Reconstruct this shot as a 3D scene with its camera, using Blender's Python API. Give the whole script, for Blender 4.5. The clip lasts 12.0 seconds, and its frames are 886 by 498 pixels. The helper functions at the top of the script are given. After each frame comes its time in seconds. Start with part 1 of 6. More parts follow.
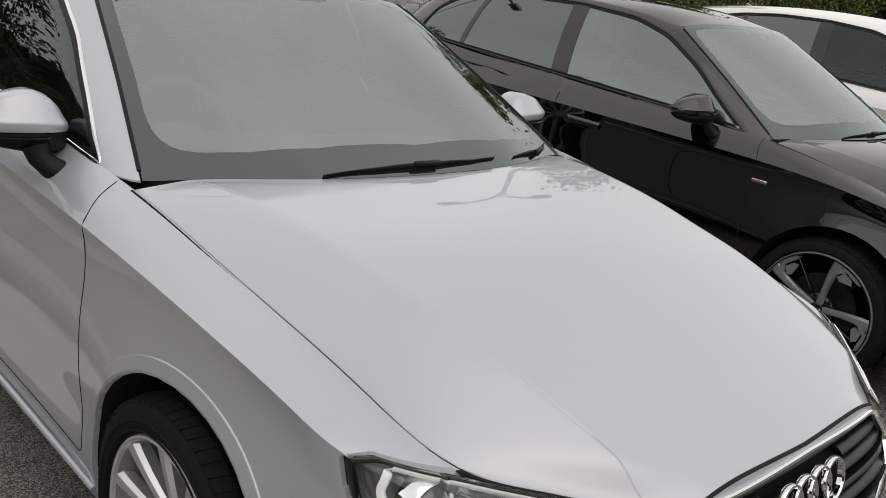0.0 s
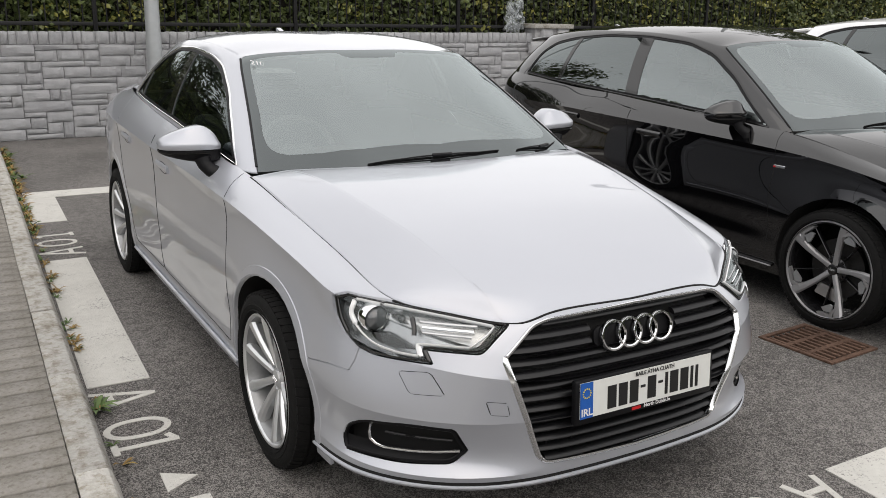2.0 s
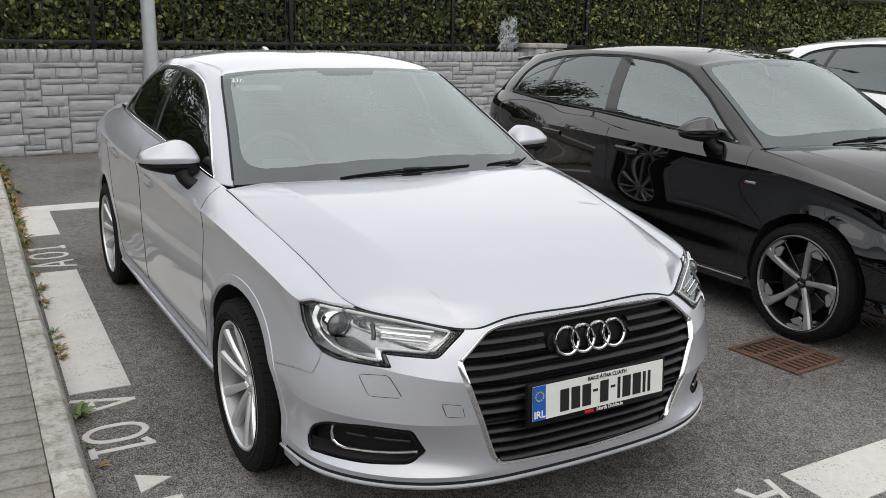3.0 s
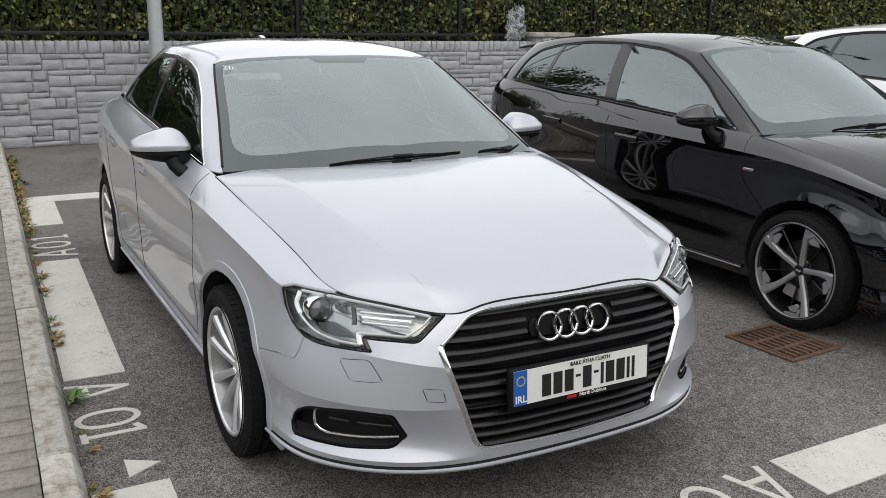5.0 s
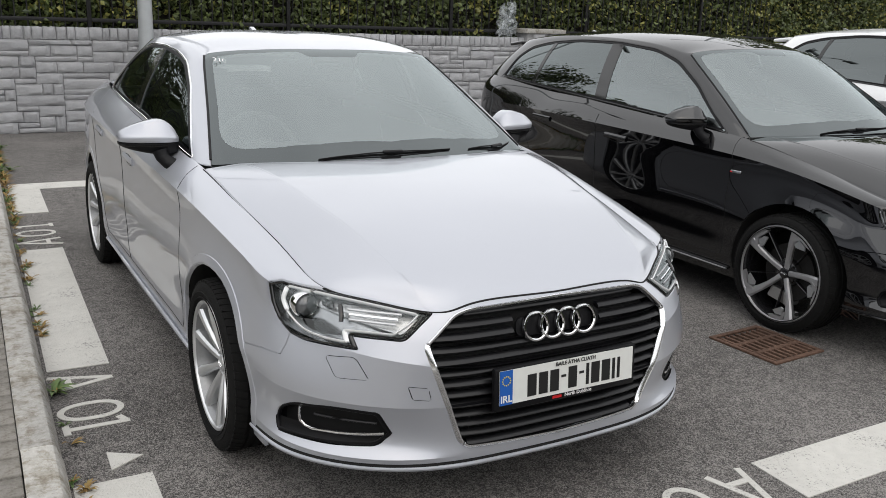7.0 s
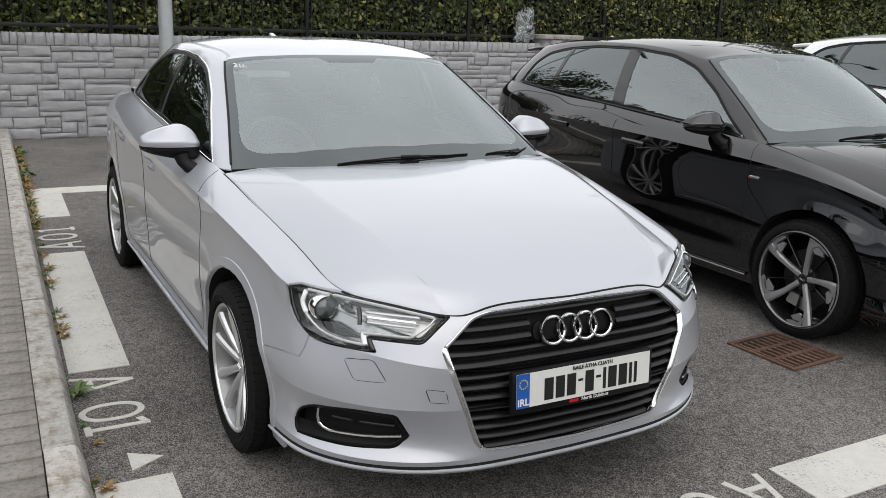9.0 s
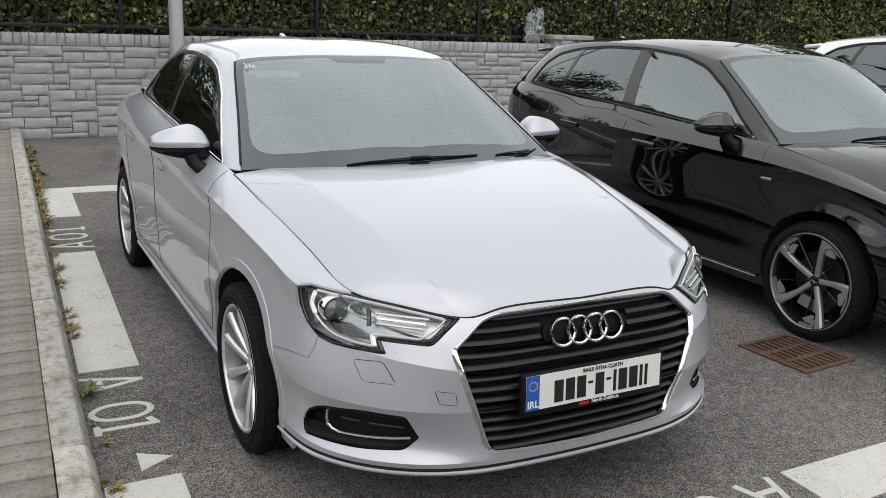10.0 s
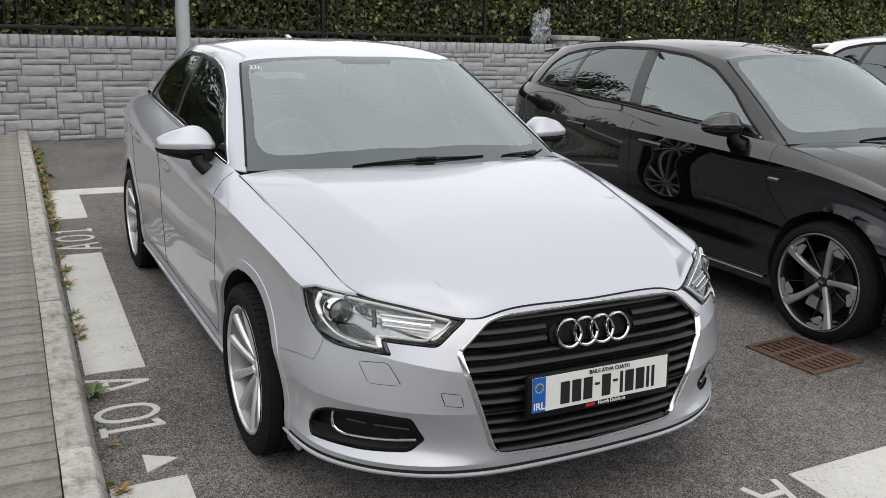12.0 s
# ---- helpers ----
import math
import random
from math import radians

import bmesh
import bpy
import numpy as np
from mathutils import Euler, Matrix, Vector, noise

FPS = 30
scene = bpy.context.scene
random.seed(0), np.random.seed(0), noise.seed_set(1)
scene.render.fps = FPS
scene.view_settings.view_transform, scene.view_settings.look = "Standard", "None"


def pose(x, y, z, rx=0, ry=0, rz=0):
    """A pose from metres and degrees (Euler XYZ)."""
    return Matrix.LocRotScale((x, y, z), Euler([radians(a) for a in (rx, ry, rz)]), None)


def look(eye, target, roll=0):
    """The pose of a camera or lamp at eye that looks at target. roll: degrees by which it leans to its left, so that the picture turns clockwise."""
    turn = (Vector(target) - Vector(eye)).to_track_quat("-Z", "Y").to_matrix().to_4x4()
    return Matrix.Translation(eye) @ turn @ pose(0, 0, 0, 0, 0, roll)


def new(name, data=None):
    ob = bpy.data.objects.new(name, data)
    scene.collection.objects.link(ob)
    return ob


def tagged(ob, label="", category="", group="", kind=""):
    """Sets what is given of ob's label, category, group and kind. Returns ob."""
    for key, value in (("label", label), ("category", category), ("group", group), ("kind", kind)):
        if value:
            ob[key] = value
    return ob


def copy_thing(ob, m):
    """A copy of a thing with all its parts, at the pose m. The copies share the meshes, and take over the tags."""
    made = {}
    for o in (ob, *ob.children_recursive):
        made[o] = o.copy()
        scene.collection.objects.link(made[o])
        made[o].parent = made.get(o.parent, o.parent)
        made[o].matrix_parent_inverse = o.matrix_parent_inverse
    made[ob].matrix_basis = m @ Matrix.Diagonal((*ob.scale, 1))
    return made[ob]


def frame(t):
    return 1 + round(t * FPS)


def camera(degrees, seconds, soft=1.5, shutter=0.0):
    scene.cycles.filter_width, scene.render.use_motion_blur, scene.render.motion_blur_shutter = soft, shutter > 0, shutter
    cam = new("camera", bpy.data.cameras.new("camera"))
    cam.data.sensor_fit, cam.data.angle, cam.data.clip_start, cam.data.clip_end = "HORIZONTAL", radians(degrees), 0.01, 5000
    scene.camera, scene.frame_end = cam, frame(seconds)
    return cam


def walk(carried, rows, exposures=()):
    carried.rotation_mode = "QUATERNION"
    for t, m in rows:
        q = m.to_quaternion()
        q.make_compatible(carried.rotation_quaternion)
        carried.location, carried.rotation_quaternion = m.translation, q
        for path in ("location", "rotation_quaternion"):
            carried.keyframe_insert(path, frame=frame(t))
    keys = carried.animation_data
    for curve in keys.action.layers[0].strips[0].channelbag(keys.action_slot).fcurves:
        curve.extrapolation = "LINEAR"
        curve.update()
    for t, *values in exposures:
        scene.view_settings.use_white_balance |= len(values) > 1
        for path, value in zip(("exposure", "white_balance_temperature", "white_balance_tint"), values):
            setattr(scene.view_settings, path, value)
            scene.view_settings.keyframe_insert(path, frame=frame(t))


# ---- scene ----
cam = camera(53.3, 12.0, soft=0.8)
PATH = [
    (0, (-1.599, -0.516, 1.501), (-0.242, 0.825, 0.899), 7.9),
    (0.5, (-1.601, -0.97, 1.51), (-0.313, 0.463, 0.975), 10.4),
    (1, (-1.668, -1.393, 1.535), (-0.661, 0.227, 0.934), 6.4),
    (1.5, (-1.738, -1.696, 1.54), (-0.771, -0.035, 0.984), 1.7),
    (2, (-1.774, -1.875, 1.572), (-0.802, -0.208, 1.045), 1.1),
    (2.5, (-1.75, -1.982, 1.578), (-0.77, -0.312, 1.08), 1.2),
    (4.3, (-1.655, -2.085, 1.573), (-0.729, -0.381, 1.085), 0.7),
    (4.5, (-1.645, -2.086, 1.569), (-0.723, -0.384, 1.068), 0.6),
    (5, (-1.636, -2.096, 1.561), (-0.695, -0.406, 1.054), 0.9),
    (5.5, (-1.627, -2.105, 1.56), (-0.656, -0.436, 1.041), 1.5),
    (6, (-1.627, -2.089, 1.565), (-0.646, -0.426, 1.043), 1.9),
    (6.5, (-1.629, -2.081, 1.569), (-0.651, -0.416, 1.048), 2.1),
    (7, (-1.637, -2.089, 1.574), (-0.671, -0.416, 1.054), 2.2),
    (9, (-1.65, -2.105, 1.574), (-0.716, -0.411, 1.065), 2.1),
    (9.5, (-1.646, -2.1, 1.572), (-0.725, -0.4, 1.06), 2.0),
    (10, (-1.647, -2.095, 1.574), (-0.731, -0.391, 1.065), 2.1),
    (10.5, (-1.642, -2.095, 1.572), (-0.733, -0.387, 1.065), 2.0),
    (11, (-1.639, -2.086, 1.573), (-0.731, -0.378, 1.065), 2.0),
    (11.5, (-1.64, -2.086, 1.574), (-0.736, -0.377, 1.063), 2.0),
    (12, (-1.639, -2.089, 1.572), (-0.737, -0.378, 1.065), 1.9),
]
EXPOSURES = [(0, -.30, 6850, 11), (.5, -.18, 6850, 11), (1, -.08, 6750, 11), (1.5, .18, 6750, 11), (2, .14, 6700, 11), (2.5, .12, 6600, 10), (5, .1, 6500, 10), (12, .1, 6500, 10)]
walk(cam, [(t, look(eye, target, roll)) for t, eye, target, roll in PATH], EXPOSURES)

# ---------------------------------------------------------------- world and light
world = bpy.data.worlds.new("overcast_sky")
scene.world = world
world.use_nodes = True
wn, wl = world.node_tree.nodes, world.node_tree.links
wn.clear()
sky = wn.new("ShaderNodeTexSky")
sky.sky_type = "NISHITA"
sky.sun_disc = False
sky.sun_elevation, sky.sun_rotation = radians(52), radians(200)
sky.air_density, sky.dust_density, sky.ozone_density = 1.0, 4.0, 1.0
bw = wn.new("ShaderNodeRGBToBW")
grey = wn.new("ShaderNodeMix")
grey.data_type = "RGBA"
grey.inputs[0].default_value = 0.86
cloud_tex = wn.new("ShaderNodeTexNoise")
cloud_tex.inputs["Scale"].default_value = 1.6
cloud_tex.inputs["Detail"].default_value = 4
cloud_ramp = wn.new("ShaderNodeMapRange")
cloud_ramp.inputs["From Min"].default_value, cloud_ramp.inputs["From Max"].default_value = 0.3, 0.7
cloud_ramp.inputs["To Min"].default_value, cloud_ramp.inputs["To Max"].default_value = 6.2, 8.2
coords = wn.new("ShaderNodeTexCoord")
backg = wn.new("ShaderNodeBackground")
backg.inputs["Strength"].default_value = 0.178
wout = wn.new("ShaderNodeOutputWorld")
wl.new(sky.outputs["Color"], grey.inputs[6])
wl.new(coords.outputs["Generated"], cloud_tex.inputs["Vector"])
wl.new(cloud_tex.outputs["Fac"], cloud_ramp.inputs["Value"])
wl.new(cloud_ramp.outputs["Result"], grey.inputs[7])
split = wn.new("ShaderNodeSeparateXYZ")
wl.new(coords.outputs["Generated"], split.inputs[0])
rise = wn.new("ShaderNodeMapRange")
rise.inputs["From Min"].default_value, rise.inputs["From Max"].default_value = 0.0, 1.0
rise.inputs["To Min"].default_value, rise.inputs["To Max"].default_value = 1.06, 0.97
wl.new(split.outputs["Z"], rise.inputs["Value"])
dome = wn.new("ShaderNodeVectorMath")
dome.operation = "SCALE"
wl.new(grey.outputs[2], dome.inputs[0])
wl.new(rise.outputs["Result"], dome.inputs["Scale"])
wl.new(dome.outputs[0], backg.inputs["Color"])
wl.new(backg.outputs["Background"], wout.inputs["Surface"])

sun_data = bpy.data.lights.new("sun", "SUN")
sun_data.energy, sun_data.angle, sun_data.color = 0.5, radians(75), (1.0, 0.97, 0.92)
sun = new("sun", sun_data)
sun.matrix_world = look((-3, -6, 12), (0, 0.5, 0))


# ---------------------------------------------------------------- materials
def mat(name, base, rough=0.5, metal=0.0, coat=0.0, var=0.0, scale=20.0, bump=0.0, bump_scale=80.0, spec=0.5,
        base2=None, var_scale=2.5, coat_rough=0.03, per_object=0.0, per_island=0.0):
    """A principled surface with fine grain, broad variation and relief."""
    m = bpy.data.materials.new(name)
    m.use_nodes = True
    n, l = m.node_tree.nodes, m.node_tree.links
    p = n["Principled BSDF"]
    p.inputs["Base Color"].default_value = (*base, 1)
    p.inputs["Roughness"].default_value = rough
    p.inputs["Metallic"].default_value = metal
    p.inputs["Coat Weight"].default_value = coat
    p.inputs["Coat Roughness"].default_value = coat_rough
    p.inputs["Specular IOR Level"].default_value = spec
    if var or per_object or per_island:
        tc = n.new("ShaderNodeTexCoord")
        fine, broad = n.new("ShaderNodeTexNoise"), n.new("ShaderNodeTexNoise")
        fine.inputs["Scale"].default_value, fine.inputs["Detail"].default_value = scale, 5
        broad.inputs["Scale"].default_value, broad.inputs["Detail"].default_value = var_scale, 3
        l.new(tc.outputs["Object"], fine.inputs["Vector"])
        l.new(tc.outputs["Object"], broad.inputs["Vector"])
        mul = n.new("ShaderNodeMath")
        mul.operation = "ADD"
        l.new(fine.outputs["Fac"], mul.inputs[0])
        l.new(broad.outputs["Fac"], mul.inputs[1])
        last = mul.outputs[0]
        if per_object or per_island:
            if per_object:
                src = n.new("ShaderNodeObjectInfo").outputs["Random"]
                amount = per_object
            else:
                src = n.new("ShaderNodeNewGeometry").outputs["Random Per Island"]
                amount = per_island
            k = n.new("ShaderNodeMath")
            k.operation = "MULTIPLY_ADD"
            l.new(src, k.inputs[0])
            k.inputs[1].default_value = amount
            l.new(last, k.inputs[2])
            last = k.outputs[0]
        rng = n.new("ShaderNodeMapRange")
        half = (per_object or per_island) / 2
        rng.inputs["From Min"].default_value, rng.inputs["From Max"].default_value = 0.6 , 1.4 + half * 2
        l.new(last, rng.inputs["Value"])
        mix = n.new("ShaderNodeMix")
        mix.data_type = "RGBA"
        lo = tuple(max(0.0, c * (1 - var)) for c in base)
        hi = base2 or tuple(min(1.0, c * (1 + var)) for c in base)
        mix.inputs[6].default_value, mix.inputs[7].default_value = (*lo, 1), (*hi, 1)
        l.new(rng.outputs["Result"], mix.inputs[0])
        l.new(mix.outputs[2], p.inputs["Base Color"])
    if bump:
        tb = n.new("ShaderNodeTexCoord")
        bt, bb = n.new("ShaderNodeTexNoise"), n.new("ShaderNodeBump")
        bt.inputs["Scale"].default_value, bt.inputs["Detail"].default_value = bump_scale, 6
        l.new(tb.outputs["Object"], bt.inputs["Vector"])
        bb.inputs["Strength"].default_value, bb.inputs["Distance"].default_value = bump, 0.01
        l.new(bt.outputs["Fac"], bb.inputs["Height"])
        l.new(bb.outputs["Normal"], p.inputs["Normal"])
    return m


def glass_mat(name, tint, ior, rough=0.0):
    """A clear pane: tinted see-through with mirror gloss by Fresnel."""
    m = bpy.data.materials.new(name)
    m.use_nodes = True
    n, l = m.node_tree.nodes, m.node_tree.links
    n.clear()
    clear, gloss, mix, fr, out = (n.new("ShaderNode" + k) for k in ("BsdfTransparent", "BsdfGlossy", "MixShader", "Fresnel", "OutputMaterial"))
    clear.inputs["Color"].default_value = (*tint, 1)
    gloss.inputs["Roughness"].default_value = rough
    gloss.inputs["Color"].default_value = (0.91, 0.995, 1.0, 1)
    fr.inputs["IOR"].default_value = ior
    l.new(fr.outputs[0], mix.inputs[0])
    l.new(clear.outputs[0], mix.inputs[1])
    l.new(gloss.outputs[0], mix.inputs[2])
    l.new(mix.outputs[0], out.inputs["Surface"])
    return m


def frit_mat(name, ior):
    """Black print under the same gloss as the pane."""
    m = glass_mat(name, (0, 0, 0), ior)
    n, l = m.node_tree.nodes, m.node_tree.links
    ink = n.new("ShaderNodeBsdfDiffuse")
    ink.inputs["Color"].default_value = (0.012, 0.012, 0.013, 1)
    l.new(ink.outputs[0], n["Mix Shader"].inputs[1])
    return m


def paint_mat(name, base, metal, rough, flake=0.0):
    m = mat(name, base, rough, metal, coat=1.0, coat_rough=0.02, var=0.03, scale=900, var_scale=1.2)
    if flake:
        n, l = m.node_tree.nodes, m.node_tree.links
        tc, t, b = n.new("ShaderNodeTexCoord"), n.new("ShaderNodeTexNoise"), n.new("ShaderNodeBump")
        t.inputs["Scale"].default_value = 1800
        b.inputs["Strength"].default_value, b.inputs["Distance"].default_value = flake, 0.0004
        l.new(tc.outputs["Object"], t.inputs["Vector"])
        l.new(t.outputs["Fac"], b.inputs["Height"])
        l.new(b.outputs["Normal"], n["Principled BSDF"].inputs["Normal"])
    return m


PAINT_SILVER = paint_mat("silver_paint", (0.486, 0.503, 0.548), 0.52, 0.44, 0.12)
PAINT_BLACK = paint_mat("black_paint", (0.0025, 0.0025, 0.003), 0.0, 0.3)
PAINT_BLACK.node_tree.nodes["Principled BSDF"].inputs["Coat IOR"].default_value = 1.82
PAINT_BLACK.node_tree.nodes["Principled BSDF"].inputs["Specular IOR Level"].default_value = 0.0
PAINT_WHITE = paint_mat("white_paint", (0.78, 0.79, 0.80), 0.0, 0.3)
TRIM_BLACK = mat("black_plastic", (0.005, 0.005, 0.006), 0.45, spec=0.22, var=0.3, scale=300, bump=0.06, bump_scale=900)
GLOSS_BLACK = mat("gloss_black", (0.006, 0.006, 0.006), 0.12, coat=0.5)
RUBBER = mat("tyre_rubber", (0.009, 0.009, 0.009), 0.82, var=0.35, scale=60, bump=0.15, bump_scale=250, spec=0.16)
CHROME = mat("chrome", (0.82, 0.83, 0.84), 0.09, 1.0)
ALU = mat("satin_aluminium", (0.66, 0.67, 0.68), 0.28, 1.0, var=0.06, scale=200)
RIM_SILVER = mat("silver_wheel_paint", (0.68, 0.69, 0.70), 0.3, 0.7, coat=0.6, var=0.05, scale=90)
RIM_BLACK = mat("black_wheel_paint", (0.008, 0.008, 0.009), 0.22, coat=0.6)
RIM_CUT = mat("machined_alloy", (0.42, 0.42, 0.43), 0.45, 0.7, var=0.05, scale=300)
RIM_PAD = mat("pale_wheel_inlay", (0.40, 0.41, 0.42), 0.35, 0.6, var=0.08, scale=200)
# near-black that carries the shade of gaps, vents and hollows in its colour
DARK = mat("shade_black", (0.006, 0.006, 0.006), 0.9)
# the wheel's silver, darkened for the shadow inside the rim
RIM_SHADE = mat("shaded_wheel_silver", (0.30, 0.305, 0.31), 0.4, 0.6, var=0.1, scale=90)
TRIM_SATIN = mat("satin_chrome", (0.86, 0.87, 0.88), 0.2, 1.0)
SLAT = mat("grille_plastic", (0.007, 0.007, 0.008), 0.36, spec=0.4, var=0.3, scale=300)
DISC = mat("brake_iron", (0.035, 0.034, 0.033), 0.5, 0.7, var=0.3, scale=80)
CABIN = mat("cabin_cloth", (0.045, 0.047, 0.05), 0.85, var=0.3, scale=120, bump=0.1, bump_scale=500)
DASH = mat("dash_plastic", (0.09, 0.092, 0.095), 0.6, var=0.2, scale=200, bump=0.1, bump_scale=800)
WINDSCREEN = glass_mat("windscreen_glass", (0.86, 0.93, 0.90), 3.7)
WINDSCREEN_CLEAR = glass_mat("clear_windscreen_glass", (0.90, 0.96, 0.94), 3.5)
FRIT = frit_mat("frit_band", 2.15)
SIDE_GLASS = glass_mat("side_glass", (0.42, 0.48, 0.46), 1.6)
SIDE_GLASS_PALE = glass_mat("pale_side_glass", (0.55, 0.62, 0.60), 2.8)
PRIVACY_GLASS = glass_mat("privacy_glass", (0.10, 0.11, 0.11), 2.3)
LAMP_GLASS = glass_mat("lamp_glass", (0.95, 0.96, 0.96), 1.45)
LENS_RED = mat("red_lens", (0.35, 0.01, 0.012), 0.12, coat=0.7)
LAMP_GREY = mat("lamp_reflector", (0.46, 0.47, 0.48), 0.25, 0.8, var=0.2, scale=60)
DRL_WHITE = mat("light_guide", (0.88, 0.89, 0.90), 0.2, coat=0.6)
MIRROR = mat("mirror_silvering", (0.85, 0.86, 0.87), 0.02, 1.0)
PLATE_WHITE = mat("plate_white", (0.72, 0.73, 0.70), 0.35, coat=0.3, var=0.04, scale=40)
PLATE_BLUE = mat("plate_blue", (0.01, 0.10, 0.42), 0.35, coat=0.3)
INK = mat("black_ink", (0.012, 0.012, 0.012), 0.4)
INK_WHITE = mat("white_ink", (0.75, 0.75, 0.75), 0.5)
INK_RED = mat("red_ink", (0.5, 0.012, 0.015), 0.4)
INK_YELLOW = mat("yellow_ink", (0.7, 0.55, 0.05), 0.4)


# ---------------------------------------------------------------- mesh helpers
def thing(name, m=None, label="", category="", group="", kind=""):
    ob = new(name)
    ob.empty_display_size = 0.2
    if m is not None:
        ob.matrix_world = m
    return tagged(ob, label, category, group, kind)


def finish(name, bm, material, parent=None, label="", smooth=True, normals=True, angle=None):
    """A bmesh becomes ONE mesh object; kept surface normals are used where the bmesh holds them."""
    me = bpy.data.meshes.new(name)
    lay = bm.verts.layers.float_vector.get("nrm")
    bmesh.ops.delete(bm, geom=[v for v in bm.verts if not v.link_faces], context="VERTS")
    kept = [tuple(v[lay]) for v in bm.verts] if lay and normals else None
    bm.to_mesh(me)
    bm.free()
    for k in (material if isinstance(material, (list, tuple)) else [material]):
        me.materials.append(k)
    me.shade_smooth() if smooth else me.shade_flat()
    if angle and not kept:
        me.set_sharp_from_angle(angle=radians(angle))
    if kept:
        me.normals_split_custom_set_from_vertices(kept)
    ob = new(name, me)
    if parent is not None:
        ob.parent = parent
    if label:
        ob["label"] = label
    return ob


def part(name, bm, material, parent, label="", smooth=True, angle=40):
    return finish(name, bm, material, parent, label, smooth, True, angle)


def box_bm(x0, x1, y0, y1, z0, z1, bevel=0.0, seg=2):
    bm = bmesh.new()
    bmesh.ops.create_cube(bm, size=1)
    for v in bm.verts:
        v.co = ((x0 + x1) / 2 + v.co.x * (x1 - x0), (y0 + y1) / 2 + v.co.y * (y1 - y0), (z0 + z1) / 2 + v.co.z * (z1 - z0))
    if bevel:
        bmesh.ops.bevel(bm, geom=bm.edges[:], offset=bevel, segments=seg, profile=0.5, affect="EDGES")
    return bm


def add_bm(dst, src, m=None):
    """Adds src to dst and frees src."""
    if m is not None:
        bmesh.ops.transform(src, matrix=m, verts=src.verts)
    made = [dst.verts.new(v.co) for v in src.verts]
    src.verts.index_update()
    for f in src.faces:
        nf = dst.faces.new([made[v.index] for v in f.verts])
        nf.material_index = f.material_index
    src.free()
    return dst


def spline(points, per, mirror_ends=False):
    """Natural cubic through points (k, d) by chord length; per samples a span. Returns samples and the spans' sample numbers."""
    p = np.array(points, float)
    if mirror_ends:
        flip = np.array([-1, 1, 1])
        q = np.vstack([p[2:0:-1] * flip, p, p[-2:-4:-1] * flip])
    else:
        q = p
    t = np.concatenate([[0], np.cumsum(np.sqrt(np.linalg.norm(np.diff(q, axis=0), axis=1) + 1e-9))])
    n = len(q)
    h = np.diff(t)
    a = np.zeros((n, n))
    r = np.zeros((n, q.shape[1]))
    a[0, 0] = a[-1, -1] = 1
    for i in range(1, n - 1):
        a[i, i - 1], a[i, i], a[i, i + 1] = h[i - 1], 2 * (h[i - 1] + h[i]), h[i]
        r[i] = 6 * ((q[i + 1] - q[i]) / h[i] - (q[i] - q[i - 1]) / h[i - 1])
    m = np.linalg.solve(a, r)
    first = 2 if mirror_ends else 0
    out, marks = [], []
    for i in range(first, first + len(p) - 1):
        marks.append(len(out))
        k = per[i - first] if isinstance(per, (list, tuple)) else per
        for s in range(k):
            x = t[i] + h[i] * s / k
            u, w = t[i + 1] - x, x - t[i]
            out.append((m[i] * u**3 + m[i + 1] * w**3) / (6 * h[i]) + (q[i] / h[i] - m[i] * h[i] / 6) * u + (q[i + 1] / h[i] - m[i + 1] * h[i] / 6) * w)
    marks.append(len(out))
    out.append(p[-1])
    return np.array(out), marks


def grid_bm(grid, mirror=True, weld=0.0004):
    """A bmesh from a grid (rows, columns, 3) of the half x >= 0 and its mirror."""
    g = np.asarray(grid, float)
    nr, nc = g.shape[:2]
    bm = bmesh.new()
    for sign in ((1, -1) if mirror else (1,)):
        vs = [[bm.verts.new((sign * x, y, z)) for x, y, z in row] for row in g]
        for i in range(nr - 1):
            for j in range(nc - 1):
                q = [vs[i][j], vs[i][j + 1], vs[i + 1][j + 1], vs[i + 1][j]]
                bm.faces.new(q if sign > 0 else q[::-1])
    bmesh.ops.remove_doubles(bm, verts=bm.verts, dist=weld)
    return bm


def keep_normals(bm):
    bm.normal_update()
    lay = bm.verts.layers.float_vector.new("nrm")
    for v in bm.verts:
        v[lay] = v.normal
    return bm


def inside(p, poly):
    x, y = p
    hit = False
    j = len(poly) - 1
    for i in range(len(poly)):
        (xi, yi), (xj, yj) = poly[i], poly[j]
        if (yi > y) != (yj > y) and x < (xj - xi) * (y - yi) / (yj - yi) + xi:
            hit = not hit
        j = i
    return hit


def offset(poly, d):
    """The closed outline moved outwards by d."""
    n = len(poly)
    area = sum(poly[i - 1][0] * poly[i][1] - poly[i][0] * poly[i - 1][1] for i in range(n))
    s = 1 if area > 0 else -1
    out = []
    for i in range(n):
        a, b, c = Vector(poly[i - 1]), Vector(poly[i]), Vector(poly[(i + 1) % n])
        e, f = (b - a).normalized(), (c - b).normalized()
        k = Vector((e.y + f.y, -e.x - f.x)) * s
        k = k.normalized() if k.length > 1e-6 else Vector((e.y, -e.x)) * s
        cosine = max(0.5, k.dot(Vector((e.y, -e.x)) * s))
        out.append(tuple(b + k * d / cosine))
    return out


